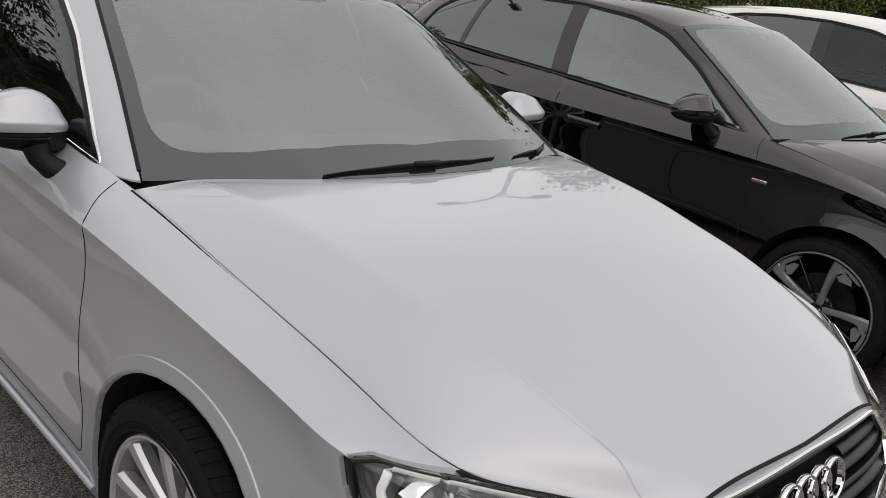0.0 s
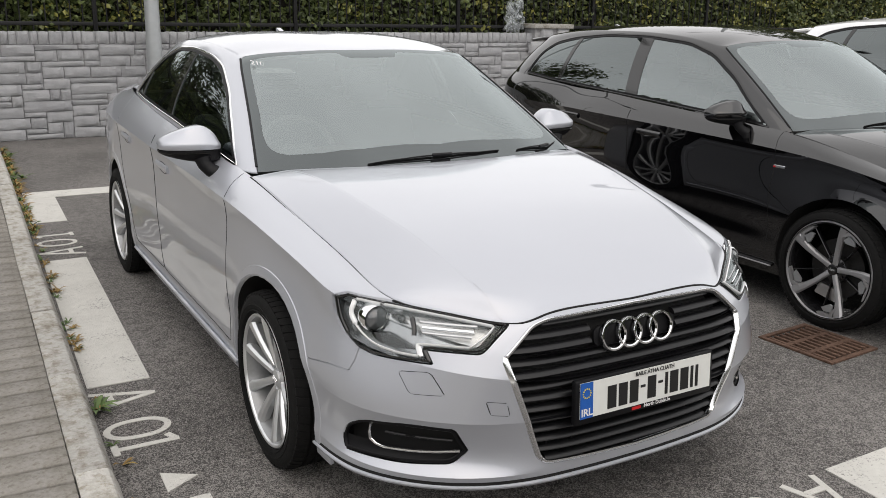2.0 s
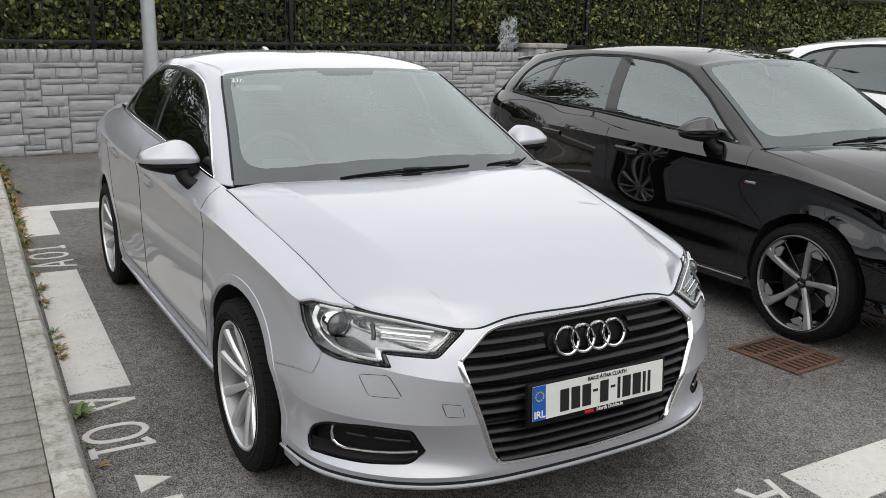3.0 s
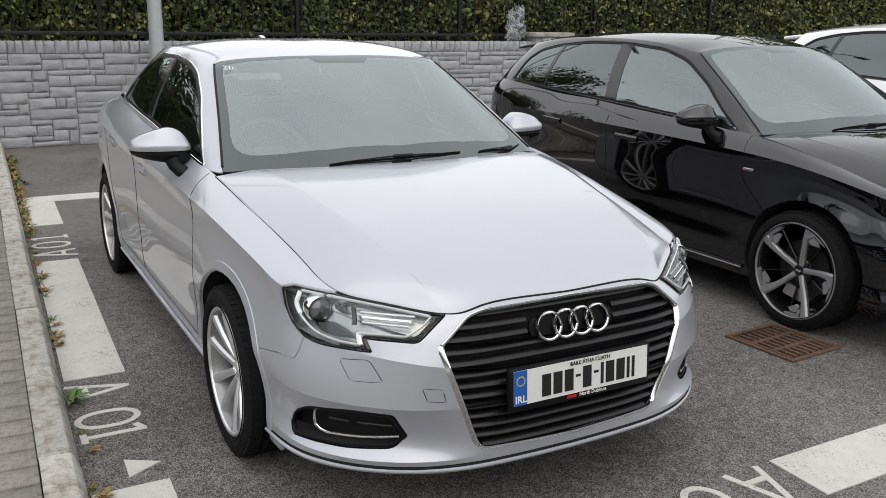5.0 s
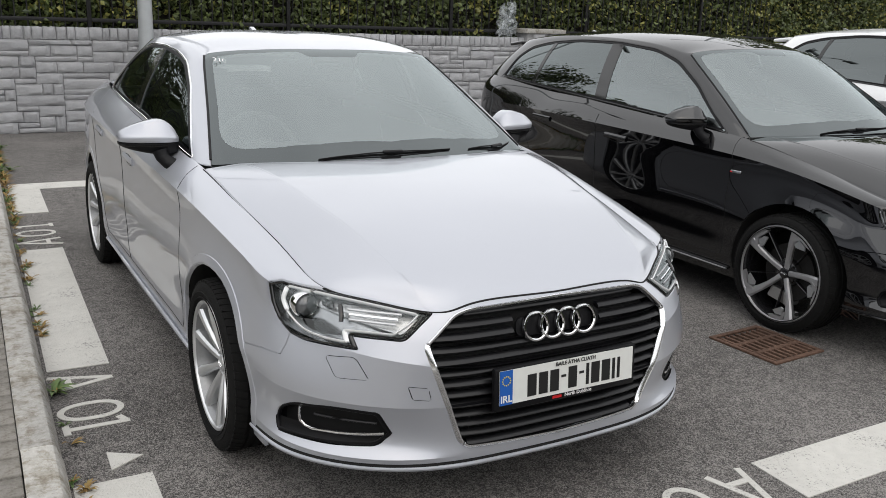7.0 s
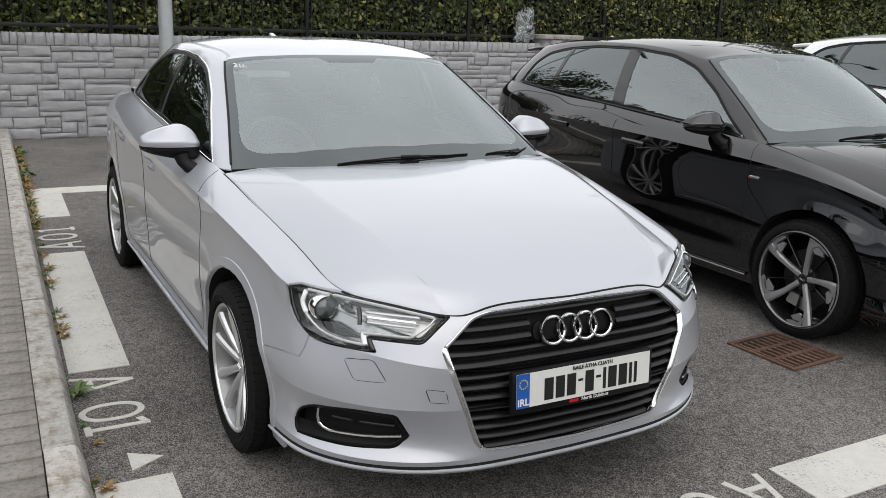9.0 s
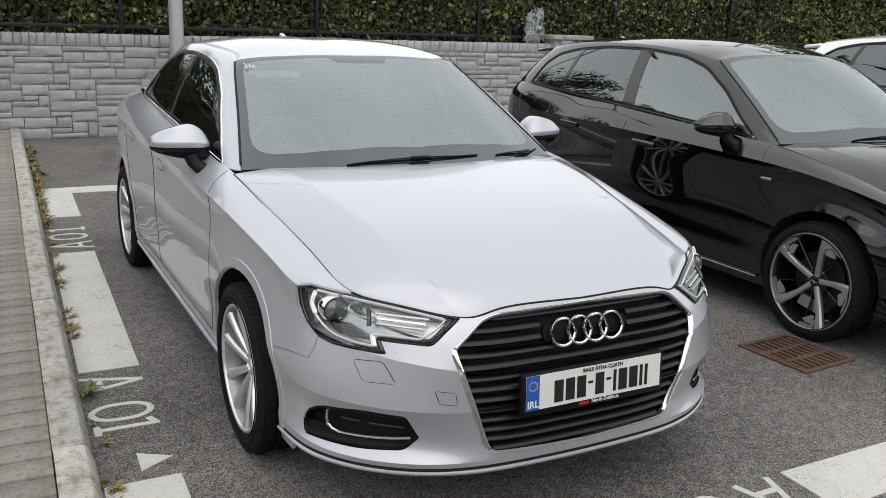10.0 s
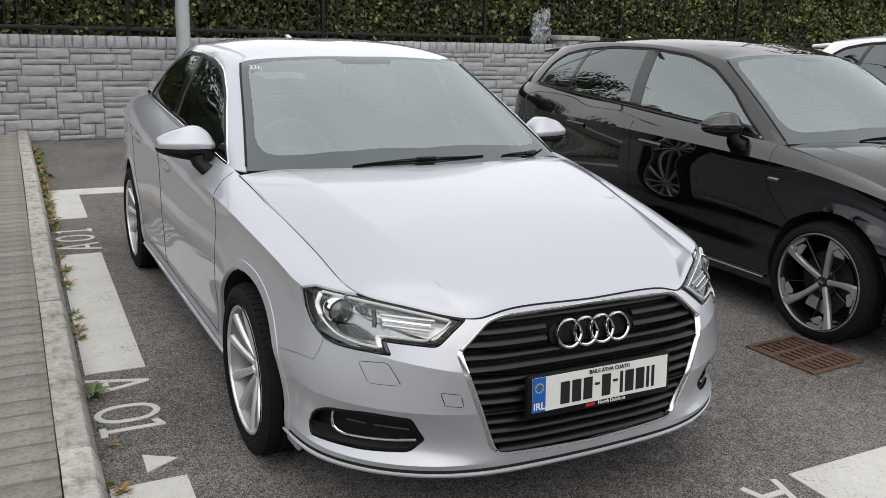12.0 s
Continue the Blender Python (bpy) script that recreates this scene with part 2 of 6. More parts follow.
def rounded(points, radius=0.02, steps=4):
    """A closed outline with its corners rounded; a point may carry its own radius."""
    n, out = len(points), []
    for i in range(n):
        r = points[i][2] if len(points[i]) > 2 else radius
        a, b, c = (Vector(points[k][:2]) for k in (i - 1, i, (i + 1) % n))
        d1, d2 = a - b, c - b
        k = min(r, d1.length * 0.45, d2.length * 0.45)
        if k < 1e-4:
            out.append(tuple(b))
            continue
        p, q = b + d1.normalized() * k, b + d2.normalized() * k
        for s in range(steps + 1):
            t = s / steps
            out.append(tuple(p * (1 - t) ** 2 + b * 2 * t * (1 - t) + q * t * t))
    return out


AXES = {"side": (1, 2), "front": (0, 2), "top": (0, 1)}


def carve(bm, poly, view, pick):
    """Cuts the outline into the faces that pick allows and returns the faces inside it."""
    a, b = AXES[view]
    lo = (min(p[0] for p in poly) - 0.05, min(p[1] for p in poly) - 0.05)
    hi = (max(p[0] for p in poly) + 0.05, max(p[1] for p in poly) + 0.05)

    def near(f, x0, y0, x1, y1):
        xs, ys = [v.co[a] for v in f.verts], [v.co[b] for v in f.verts]
        return min(xs) <= x1 and max(xs) >= x0 and min(ys) <= y1 and max(ys) >= y0

    for i in range(len(poly)):
        p, q = poly[i - 1], poly[i]
        x0, x1, y0, y1 = min(p[0], q[0]) - 1e-4, max(p[0], q[0]) + 1e-4, min(p[1], q[1]) - 1e-4, max(p[1], q[1]) + 1e-4
        faces = [f for f in bm.faces if near(f, x0, y0, x1, y1) and pick(f.calc_center_median())]
        if not faces:
            continue
        co, no = [0, 0, 0], [0, 0, 0]
        co[a], co[b] = p
        no[a], no[b] = q[1] - p[1], p[0] - q[0]
        geom = set(faces)
        for f in faces:
            geom.update(f.edges)
            geom.update(f.verts)
        bmesh.ops.bisect_plane(bm, geom=list(geom), dist=1e-5, plane_co=co, plane_no=no)
    out = []
    for f in bm.faces:
        c = f.calc_center_median()
        if lo[0] < c[a] < hi[0] and lo[1] < c[b] < hi[1] and pick(c) and inside((c[a], c[b]), poly):
            out.append(f)
    return out


def detach(bm, faces):
    """Takes the faces out of bm into a bmesh of their own."""
    out = bmesh.new()
    lay, lay2 = bm.verts.layers.float_vector.get("nrm"), out.verts.layers.float_vector.new("nrm")
    made = {}
    for f in faces:
        row = []
        for v in f.verts:
            if v not in made:
                made[v] = out.verts.new(v.co)
                made[v][lay2] = v[lay]
            row.append(made[v])
        out.faces.new(row)
    bmesh.ops.delete(bm, geom=faces, context="FACES")
    return out


def panel(bm, poly, view, pick, gap=0.005):
    """Cuts a panel out of bm with an open joint round it."""
    ring = detach(bm, carve(bm, offset(poly, gap / 2), view, pick))
    out = detach(ring, carve(ring, offset(poly, -gap / 2), view, lambda c: True))
    ring.free()
    return out


def flange(bm, depth=0.014):
    """Turns the open edges of a skin inwards, which gives the sheet its thickness."""
    lay = bm.verts.layers.float_vector.get("nrm")
    edges = [e for e in bm.edges if len(e.link_faces) == 1]
    keep = {v: Vector(v[lay]) for e in edges for v in e.verts}
    near = {}
    for v, k in keep.items():
        near[v.co.to_tuple(5)] = k
    made = bmesh.ops.extrude_edge_only(bm, edges=edges)["geom"]
    for v in made:
        if isinstance(v, bmesh.types.BMVert):
            k = near.get(v.co.to_tuple(5), Vector((0, 0, 1)))
            v[lay] = k
            v.co -= k * depth
    return bm


def push(bm, d):
    lay = bm.verts.layers.float_vector.get("nrm")
    for v in bm.verts:
        v.co += Vector(v[lay]) * d
    return bm


def tube(points, radius, closed=False, sides=8, flat=1.0, up=None, taper=None):
    """A rod along points; flat < 1 presses it across the direction up."""
    pts = [Vector(p) for p in points]
    n = len(pts)
    bm = bmesh.new()
    rings = []
    last = None
    for i, p in enumerate(pts):
        a = pts[i - 1] if i or closed else pts[i]
        b = pts[(i + 1) % n] if i < n - 1 or closed else pts[i]
        d = (b - a).normalized()
        ref = Vector(up[i]) if isinstance(up, list) else Vector(up) if up is not None else (last or (Vector((0, 0, 1)) if abs(d.z) < 0.9 else Vector((1, 0, 0))))
        u = (ref - d * ref.dot(d))
        u = u.normalized() if u.length > 1e-6 else d.orthogonal().normalized()
        last = u
        w = d.cross(u)
        r = radius * (taper[i] if taper else 1)
        rings.append([bm.verts.new(p + u * math.cos(2 * math.pi * k / sides) * r * flat + w * math.sin(2 * math.pi * k / sides) * r) for k in range(sides)])
    for i in range(n if closed else n - 1):
        r0, r1 = rings[i], rings[(i + 1) % n]
        for k in range(sides):
            bm.faces.new((r0[k], r0[(k + 1) % sides], r1[(k + 1) % sides], r1[k]))
    if not closed:
        bm.faces.new(rings[0][::-1])
        bm.faces.new(rings[-1])
    bmesh.ops.recalc_face_normals(bm, faces=bm.faces[:])
    return bm


def lathe(profile, steps=48, axis="x"):
    """A body of revolution about the x axis; profile: (x, r) rows."""
    bm = bmesh.new()
    rows = []
    for k in range(steps):
        a = 2 * math.pi * k / steps
        rows.append([bm.verts.new((x, r * math.cos(a), r * math.sin(a))) for x, r in profile])
    for k in range(steps):
        r0, r1 = rows[k], rows[(k + 1) % steps]
        for i in range(len(profile) - 1):
            bm.faces.new((r0[i], r0[i + 1], r1[i + 1], r1[i]))
    bmesh.ops.remove_doubles(bm, verts=bm.verts, dist=1e-5)
    bmesh.ops.recalc_face_normals(bm, faces=bm.faces[:])
    return bm


def prism(poly, z0, z1, bevel=0.0):
    """An outline in x, y raised from z0 to z1."""
    bm = bmesh.new()
    lo, hi = [bm.verts.new((x, y, z0)) for x, y in poly], [bm.verts.new((x, y, z1)) for x, y in poly]
    n = len(poly)
    bm.faces.new(lo[::-1])
    top = bm.faces.new(hi)
    for i in range(n):
        bm.faces.new((lo[i], lo[(i + 1) % n], hi[(i + 1) % n], hi[i]))
    if bevel:
        bmesh.ops.bevel(bm, geom=list(top.edges), offset=bevel, segments=2, profile=0.5, affect="EDGES")
    bmesh.ops.recalc_face_normals(bm, faces=bm.faces[:])
    return bm


def text_bm(body, size, depth=0.001, spacing=1.0, bold=0.0):
    """Letters as a flat mesh in x, y, centred on the origin."""
    cu = bpy.data.curves.new("letters", "FONT")
    cu.body, cu.size, cu.extrude, cu.align_x, cu.align_y, cu.space_character = body, size, depth, "CENTER", "CENTER", spacing
    cu.resolution_u, cu.offset = 4, bold
    ob = bpy.data.objects.new("letters", cu)
    scene.collection.objects.link(ob)
    me = bpy.data.meshes.new_from_object(ob.evaluated_get(bpy.context.evaluated_depsgraph_get()))
    bm = bmesh.new()
    bm.from_mesh(me)
    bpy.data.objects.remove(ob)
    bpy.data.meshes.remove(me)
    bpy.data.curves.remove(cu)
    return bm


# ---------------------------------------------------------------- car bodies
from mathutils.bvhtree import BVHTree

# Half contours of the lower body, from the middle of the nose round the side to the middle of the tail.
SILL = [(0, -.02, .185), (.30, -.008, .185), (.48, .035, .185), (.66, .145, .185), (.79, .31, .19), (.822, .52, .19), (.83, .88, .19), (.835, 1.3, .19),
        (.838, 2.0, .19), (.838, 2.8, .19), (.835, 3.15, .19), (.83, 3.517, .19), (.79, 3.95, .20), (.66, 4.28, .22), (.42, 4.38, .23), (0, 4.40, .23)]
LOWER = [(0, -.035, .268), (.30, -.022, .268), (.49, .018, .268), (.672, .128, .268), (.80, .305, .272), (.842, .52, .285), (.874, .88, .29), (.860, 1.3, .285),
         (.856, 2.0, .285), (.856, 2.8, .285), (.862, 3.15, .29), (.862, 3.517, .30), (.835, 3.95, .31), (.71, 4.30, .31), (.45, 4.40, .31), (0, 4.42, .31)]
WAIST = [(0, -.045, .48), (.30, -.035, .48), (.50, .02, .48), (.69, .145, .49), (.815, .32, .50), (.854, .52, .52), (.893, .88, .55), (.872, 1.3, .56),
         (.866, 2.0, .57), (.868, 2.8, .58), (.874, 3.15, .59), (.874, 3.517, .60), (.838, 3.95, .60), (.722, 4.31, .58), (.46, 4.42, .57), (0, 4.445, .57)]
CREASE = [(0, -.012, .62), (.30, -.004, .625), (.456, .036, .64), (.66, .20, .695), (.80, .42, .752), (.824, .56, .783), (.854, .88, .840), (.869, 1.25, .874),
          (.875, 2.0, .896), (.878, 2.8, .911), (.874, 3.15, .917), (.860, 3.517, .918), (.822, 3.95, .92), (.716, 4.29, .90), (.45, 4.40, .88), (0, 4.43, .88)]
SHOULDER = [(0, .010, .690), (.30, .020, .690), (.414, .050, .690), (.61, .195, .72), (.75, .365, .760), (.765, .55, .798), (.802, .89, .868), (.825, 1.27, .922),
            (.838, 2.0, .953), (.840, 2.8, .982), (.828, 3.15, .994), (.803, 3.517, 1.0), (.76, 3.95, 1.0), (.66, 4.24, .995), (.42, 4.34, .985), (0, 4.37, .985)]
BELT = [(0, .030, .738), (.30, .040, .735), (.395, .06, .712), (.56, .185, .731), (.670, .302, .752), (.697, .55, .80), (.738, .90, .884), (.768, 1.27, .956),
        (.788, 2.0, 1.0), (.785, 2.8, 1.045), (.77, 3.15, 1.063), (.735, 3.517, 1.072), (.66, 3.95, 1.065), (.58, 4.20, 1.055), (.38, 4.30, 1.05), (0, 4.33, 1.05)]
SPANS = [8, 8, 10, 10, 8, 10, 12, 14, 16, 10, 10, 10, 8, 8, 8]
# The cabin: where it stands on the belt, and the edge of the roof.
SALOON_FOOT = [(0, 1.12, .985), (.38, 1.165, .982), (.64, 1.27, .970), (.75, 1.33, .962), (.782, 1.62, .975), (.788, 2.0, 1.0), (.787, 2.45, 1.025), (.782, 2.85, 1.048),
               (.757, 3.25, 1.067), (.70, 3.60, 1.073), (.60, 3.78, 1.073), (.35, 3.88, 1.07), (0, 3.91, 1.065)]
SALOON_ROOF = [(0, 1.925, 1.378), (.35, 1.945, 1.371), (.545, 1.985, 1.352), (.578, 2.03, 1.346), (.592, 2.17, 1.368), (.60, 2.36, 1.386), (.602, 2.55, 1.392), (.598, 2.8, 1.386),
               (.58, 3.05, 1.362), (.555, 3.22, 1.33), (.50, 3.28, 1.333), (.3, 3.33, 1.35), (0, 3.345, 1.357)]
SALOON_SPINE = [(0, 1.925, 1.378), (0, 2.2, 1.42), (0, 2.55, 1.438), (0, 3.0, 1.418), (0, 3.345, 1.357)]
HATCH_FOOT = [(0, 1.12, .985), (.38, 1.165, .982), (.64, 1.27, .970), (.75, 1.33, .962), (.782, 1.62, .975), (.788, 2.0, 1.0), (.788, 2.45, 1.023), (.787, 2.85, 1.045),
              (.78, 3.4, 1.075), (.75, 3.88, 1.10), (.65, 4.06, 1.10), (.4, 4.14, 1.10), (0, 4.16, 1.10)]
HATCH_ROOF = [(0, 1.925, 1.413), (0.35, 1.945, 1.405), (0.545, 1.985, 1.384), (0.578, 2.03, 1.377), (0.592, 2.17, 1.402), (0.602, 2.4, 1.429), (0.606, 2.65, 1.44), (0.605, 3.0, 1.44), (0.595, 3.4, 1.421), (0.565, 3.72, 1.384), (0.5, 3.8, 1.387), (0.3, 3.86, 1.404), (0, 3.875, 1.41)]
HATCH_SPINE = [(0, 1.925, 1.413), (0, 2.2, 1.465), (0, 2.6, 1.49), (0, 3.2, 1.479), (0, 3.875, 1.41)]
CABIN_SPANS = [8, 8, 4, 6, 8, 10, 8, 10, 8, 5, 6, 8]


def hatch_tail(rows, top=False):
    """The contours of the shorter car: the tail drawn in behind the rear axle."""
    out = []
    for x, y, z in rows:
        if y > 3.517:
            y = 3.517 + (y - 3.517) * (0.80 if not top else 0.79)
            if top:
                x, z = x + 0.06 * min(1, x * 3), z + 0.03
        out.append((x, y, z))
    return out


# The pressed line of the hood: y, x, z; and the height of the hood's middle.
HOOD_LINE = [(.05, .400, .714), (.10, .436, .746), (.15, .451, .778), (.25, .475, .820), (.35, .497, .856), (.5, .524, .899), (.65, .549, .926), (.8, .571, .952), (.95, .588, .970), (1.12, .612, .979), (1.26, .635, .972)]
HOOD_SPINE = [(0, .030, .738), (0, .09, .776), (0, .2, .826), (0, .35, .876), (0, .55, .926), (0, .8, .962), (0, 1.12, .985)]


def coons(front, side, spine, rear, power=2.2, line=None):
    """The top skin within four edges; its height across follows a crown, or a flat top that breaks down to the side along the line given."""
    nf, ns = len(front), len(side)
    g = np.zeros((ns, nf, 3))
    fd = np.linspace(0, 1, nf)
    mark = int(nf * .6)
    if line is not None:
        ly, lx, lz = (line[:, k] for k in range(3))
        rim = np.vstack([front[front[:, 0] > .30], side[1:]])

    def base(i, s, w):
        fr = np.array([np.interp(w, fd, front[:, k]) for k in range(3)])
        re = np.array([np.interp(w, fd, rear[:, k]) for k in range(3)])
        a = spine[i] * (1 - w) + side[i] * w
        b = fr * (1 - s) + re * s
        c = (front[0] * (1 - w) + front[-1] * w) * (1 - s) + (rear[0] * (1 - w) + rear[-1] * w) * s
        return a + b - c

    for i in range(ns):
        s = i / (ns - 1)
        wc = .66
        if line is not None:
            for _ in range(5):
                x, y, _z = base(i, s, wc)
                wc = min(.93, wc * np.interp(y, ly, lx) / x)
        for j in range(nf):
            w = j / (nf - 1)
            if line is not None:
                lo, hi = wc - .012, wc + .012
                w = lo * j / (mark - 2) if j <= mark - 2 else hi + (1 - hi) * (j - mark - 2) / (nf - 3 - mark) if j >= mark + 2 else wc + .006 * (j - mark)
            p = base(i, s, w)
            fade = math.sin(math.pi * s) ** 0.5 if 0 < s < 1 else 0
            p[2] += (spine[i][2] - side[i][2]) * (w - w**power) * fade
            if line is not None and 0 < s < 1 and 0 <= w < 1:
                x, y = p[0], p[1]
                xc, zc = np.interp(y, ly, lx), np.interp(y, ly, lz)
                zs = np.interp(y, spine[:, 1], spine[:, 2])
                xe, ze = np.interp(y, rim[:, 1], rim[:, 0]), np.interp(y, rim[:, 1], rim[:, 2])
                if x <= xc:
                    z = zs + (zc - zs) * (x / xc) ** 2.4
                else:
                    u = min(1.0, (x - xc) / max(.02, xe - xc))
                    z = zc + (ze - zc) * (.62 * u + .38 * u * u)
                z += .0010 * max(0.0, 1 - abs(x - xc) / .013) - .0018 * max(0.0, 1 - abs(x - xc) / .005)
                k = min(1.0, s / .06, (1 - s) / .05)
                k = k * k * (3 - 2 * k)
                p[2] = p[2] * (1 - k) + z * k
            g[i, j] = p
    return g


def resample(points, n):
    p = np.asarray(points, float)
    d = np.concatenate([[0], np.cumsum(np.linalg.norm(np.diff(p, axis=0), axis=1))])
    t = np.linspace(0, d[-1], n)
    return np.stack([np.interp(t, d, p[:, k]) for k in range(p.shape[1])], 1)


def lower_skin(hatch):
    rows = [SILL, LOWER, WAIST, CREASE, SHOULDER, BELT]
    if hatch:
        rows = [hatch_tail(r) for r in rows[:4]] + [hatch_tail(r, True) for r in rows[4:]]
        rows[5] = rows[5][:11] + [(.778, 3.517, 1.08), (.75, 3.88, 1.10), (.65, 4.06, 1.10), (.4, 4.14, 1.10), (0, 4.16, 1.10)]
        rows[4] = rows[4][:11] + [(.832, 3.517, 1.01), (.80, 3.9, 1.02), (.69, 4.12, 1.02), (.43, 4.20, 1.02), (0, 4.225, 1.02)]
    tuck = [0, 0, 0, .002, .010, .014, .012, .009, .008, .008, .008, .007, .004, 0, 0, 0]
    drop = [.5, .5, .5, .5, .6, .7, .72, .72, .72, .72, .72, .7, .6, .5, .5, .5]
    under = []
    for (wx, wy, wz), (cx, cy, cz), t, d in zip(rows[2], rows[3], tuck, drop):
        under.append((wx * (1 - d) + cx * d - t if t else (wx + cx) / 2 + (.004 if wx else 0), wy * (1 - d) + cy * d - (.006 if not t else 0), wz * (1 - d) + cz * d))
    # the ridge from the headlight's foot to the grille
    for i, lift in ((2, .014), (3, .012)):
        x, y, z = under[i]
        under[i] = (x + .002, y - .007, z + lift)
    ledge, brow = [], []
    dent = [.002, .004, .026, .034, .030, .006] + [0] * 10
    for (ax, ay, az), (bx, by, bz), d in zip(rows[1], rows[2], dent):
        k = .24
        ledge.append((ax * (1 - k) + bx * k - d * (.45 if ax > .6 else 0), ay * (1 - k) + by * k + d, az * (1 - k) + bz * k))
        k = .80
        brow.append((ax * (1 - k) + bx * k + d * (.10 if ax > .6 else 0), ay * (1 - k) + by * k - d * .10, az * (1 - k) + bz * k))
    for i, (out, pinch) in {7: (.002, .001), 8: (.003, .001), 9: (.003, .001), 10: (.002, .001)}.items():
        (ax, ay, az), (bx, by, bz) = rows[1][i], rows[2][i]
        ledge[i] = (ax * .72 + bx * .28 + out, ay, az * .72 + bz * .28)
        brow[i] = (ax * .42 + bx * .58 - pinch, ay, az * .42 + bz * .58)
    rows = rows[:2] + [ledge, brow, rows[2], under] + rows[3:]
    lines = [spline(r, SPANS, True) for r in rows]
    marks = lines[0][1]
    cols = np.array([l[0] for l in lines])
    grid = []
    for j in range(cols.shape[1]):
        a, _ = spline(cols[:2, j], [4])
        b, _ = spline(cols[1:4, j], [5, 6])
        c, _ = spline(cols[3:6, j], [4, 6])
        e, _ = spline(cols[5:7, j], [5])
        d, _ = spline(cols[6:, j], [6, 6])
        # away from the nose the lower sheets run smoothly into one another
        y, x = cols[1, j][1], cols[1, j][0]
        whole, _ = spline(cols[:7, j], [4, 5, 6, 4, 6, 5])
        sharp = np.vstack([a[:-1], b[:-1], c[:-1], e])
        k = min(1.0, max(0.0, (.52 - y) / .12)) * min(1.0, max(0.0, (x - .30) / .12))
        grid.append(np.vstack([(whole * (1 - k) + sharp * k)[:-1], d]))
    return np.array(grid).transpose(1, 0, 2), marks, (4, 15, 25, 30)


def creased_bm(grid, cuts, marks):
    """The lower body in sheets that meet in crisp lines and run smoothly together elsewhere."""
    edges = [0, *cuts, len(grid) - 1]
    sheets = [grid_bm(grid[a: b + 1]) for a, b in zip(edges, edges[1:])]
    normals = {}
    ridge = {(round(x, 3), round(y, 3), round(z, 3)) for x, y, z in grid[25].tolist()}
    for k in sheets:
        bmesh.ops.recalc_face_normals(k, faces=k.faces[:])
        face = max(k.faces, key=lambda f: f.calc_center_median().x)
        if face.normal.x < 0:
            bmesh.ops.reverse_faces(k, faces=k.faces[:])
        keep_normals(k)
        for v in k.verts:
            normals.setdefault(v.co.to_tuple(4), []).append(v.normal.copy())
    out = bmesh.new()
    lay = out.verts.layers.float_vector.new("nrm")
    for k in sheets:
        l2 = k.verts.layers.float_vector["nrm"]
        made = {}
        for v in k.verts:
            made[v] = out.verts.new(v.co)
            made[v][lay] = v[l2]
            pair = normals[v.co.to_tuple(4)]
            if len(pair) == 2:
                y, x = v.co.y, abs(v.co.x)
                if (round(x, 3), round(y, 3), round(v.co.z, 3)) in ridge:
                    soft = 1 - min(1.0, max(0.0, (.30 - y) / .1)) * min(1.0, max(0.0, (x - .42) / .08))
                elif v.co.z > .58:
                    soft = min(1.0, max(0.0, (.36 - y) / .12, (y - 4.0) / .2))
                else:
                    soft = 1 - min(1.0, max(0.0, (.52 - y) / .12)) * min(1.0, max(0.0, (x - .34) / .10))
                mean = (pair[0] + pair[1]).normalized()
                made[v][lay] = Vector(v[l2]).lerp(mean, soft).normalized()
        for f in k.faces:
            out.faces.new([made[v] for v in f.verts])
        k.free()
    return out


def joined_sheets(sheets):
    """Sheets in one bmesh that keep their own normals along their common lines."""
    out = bmesh.new()
    lay = out.verts.layers.float_vector.new("nrm")
    for k in sheets:
        bmesh.ops.recalc_face_normals(k, faces=k.faces[:])
        for f in k.faces:
            if f.normal.z < 0:
                f.normal_flip()
        keep_normals(k)
        l2 = k.verts.layers.float_vector["nrm"]
        made = {}
        for v in k.verts:
            made[v] = out.verts.new(v.co)
            made[v][lay] = v[l2]
        for f in k.faces:
            out.faces.new([made[v] for v in f.verts])
        k.free()
    return out


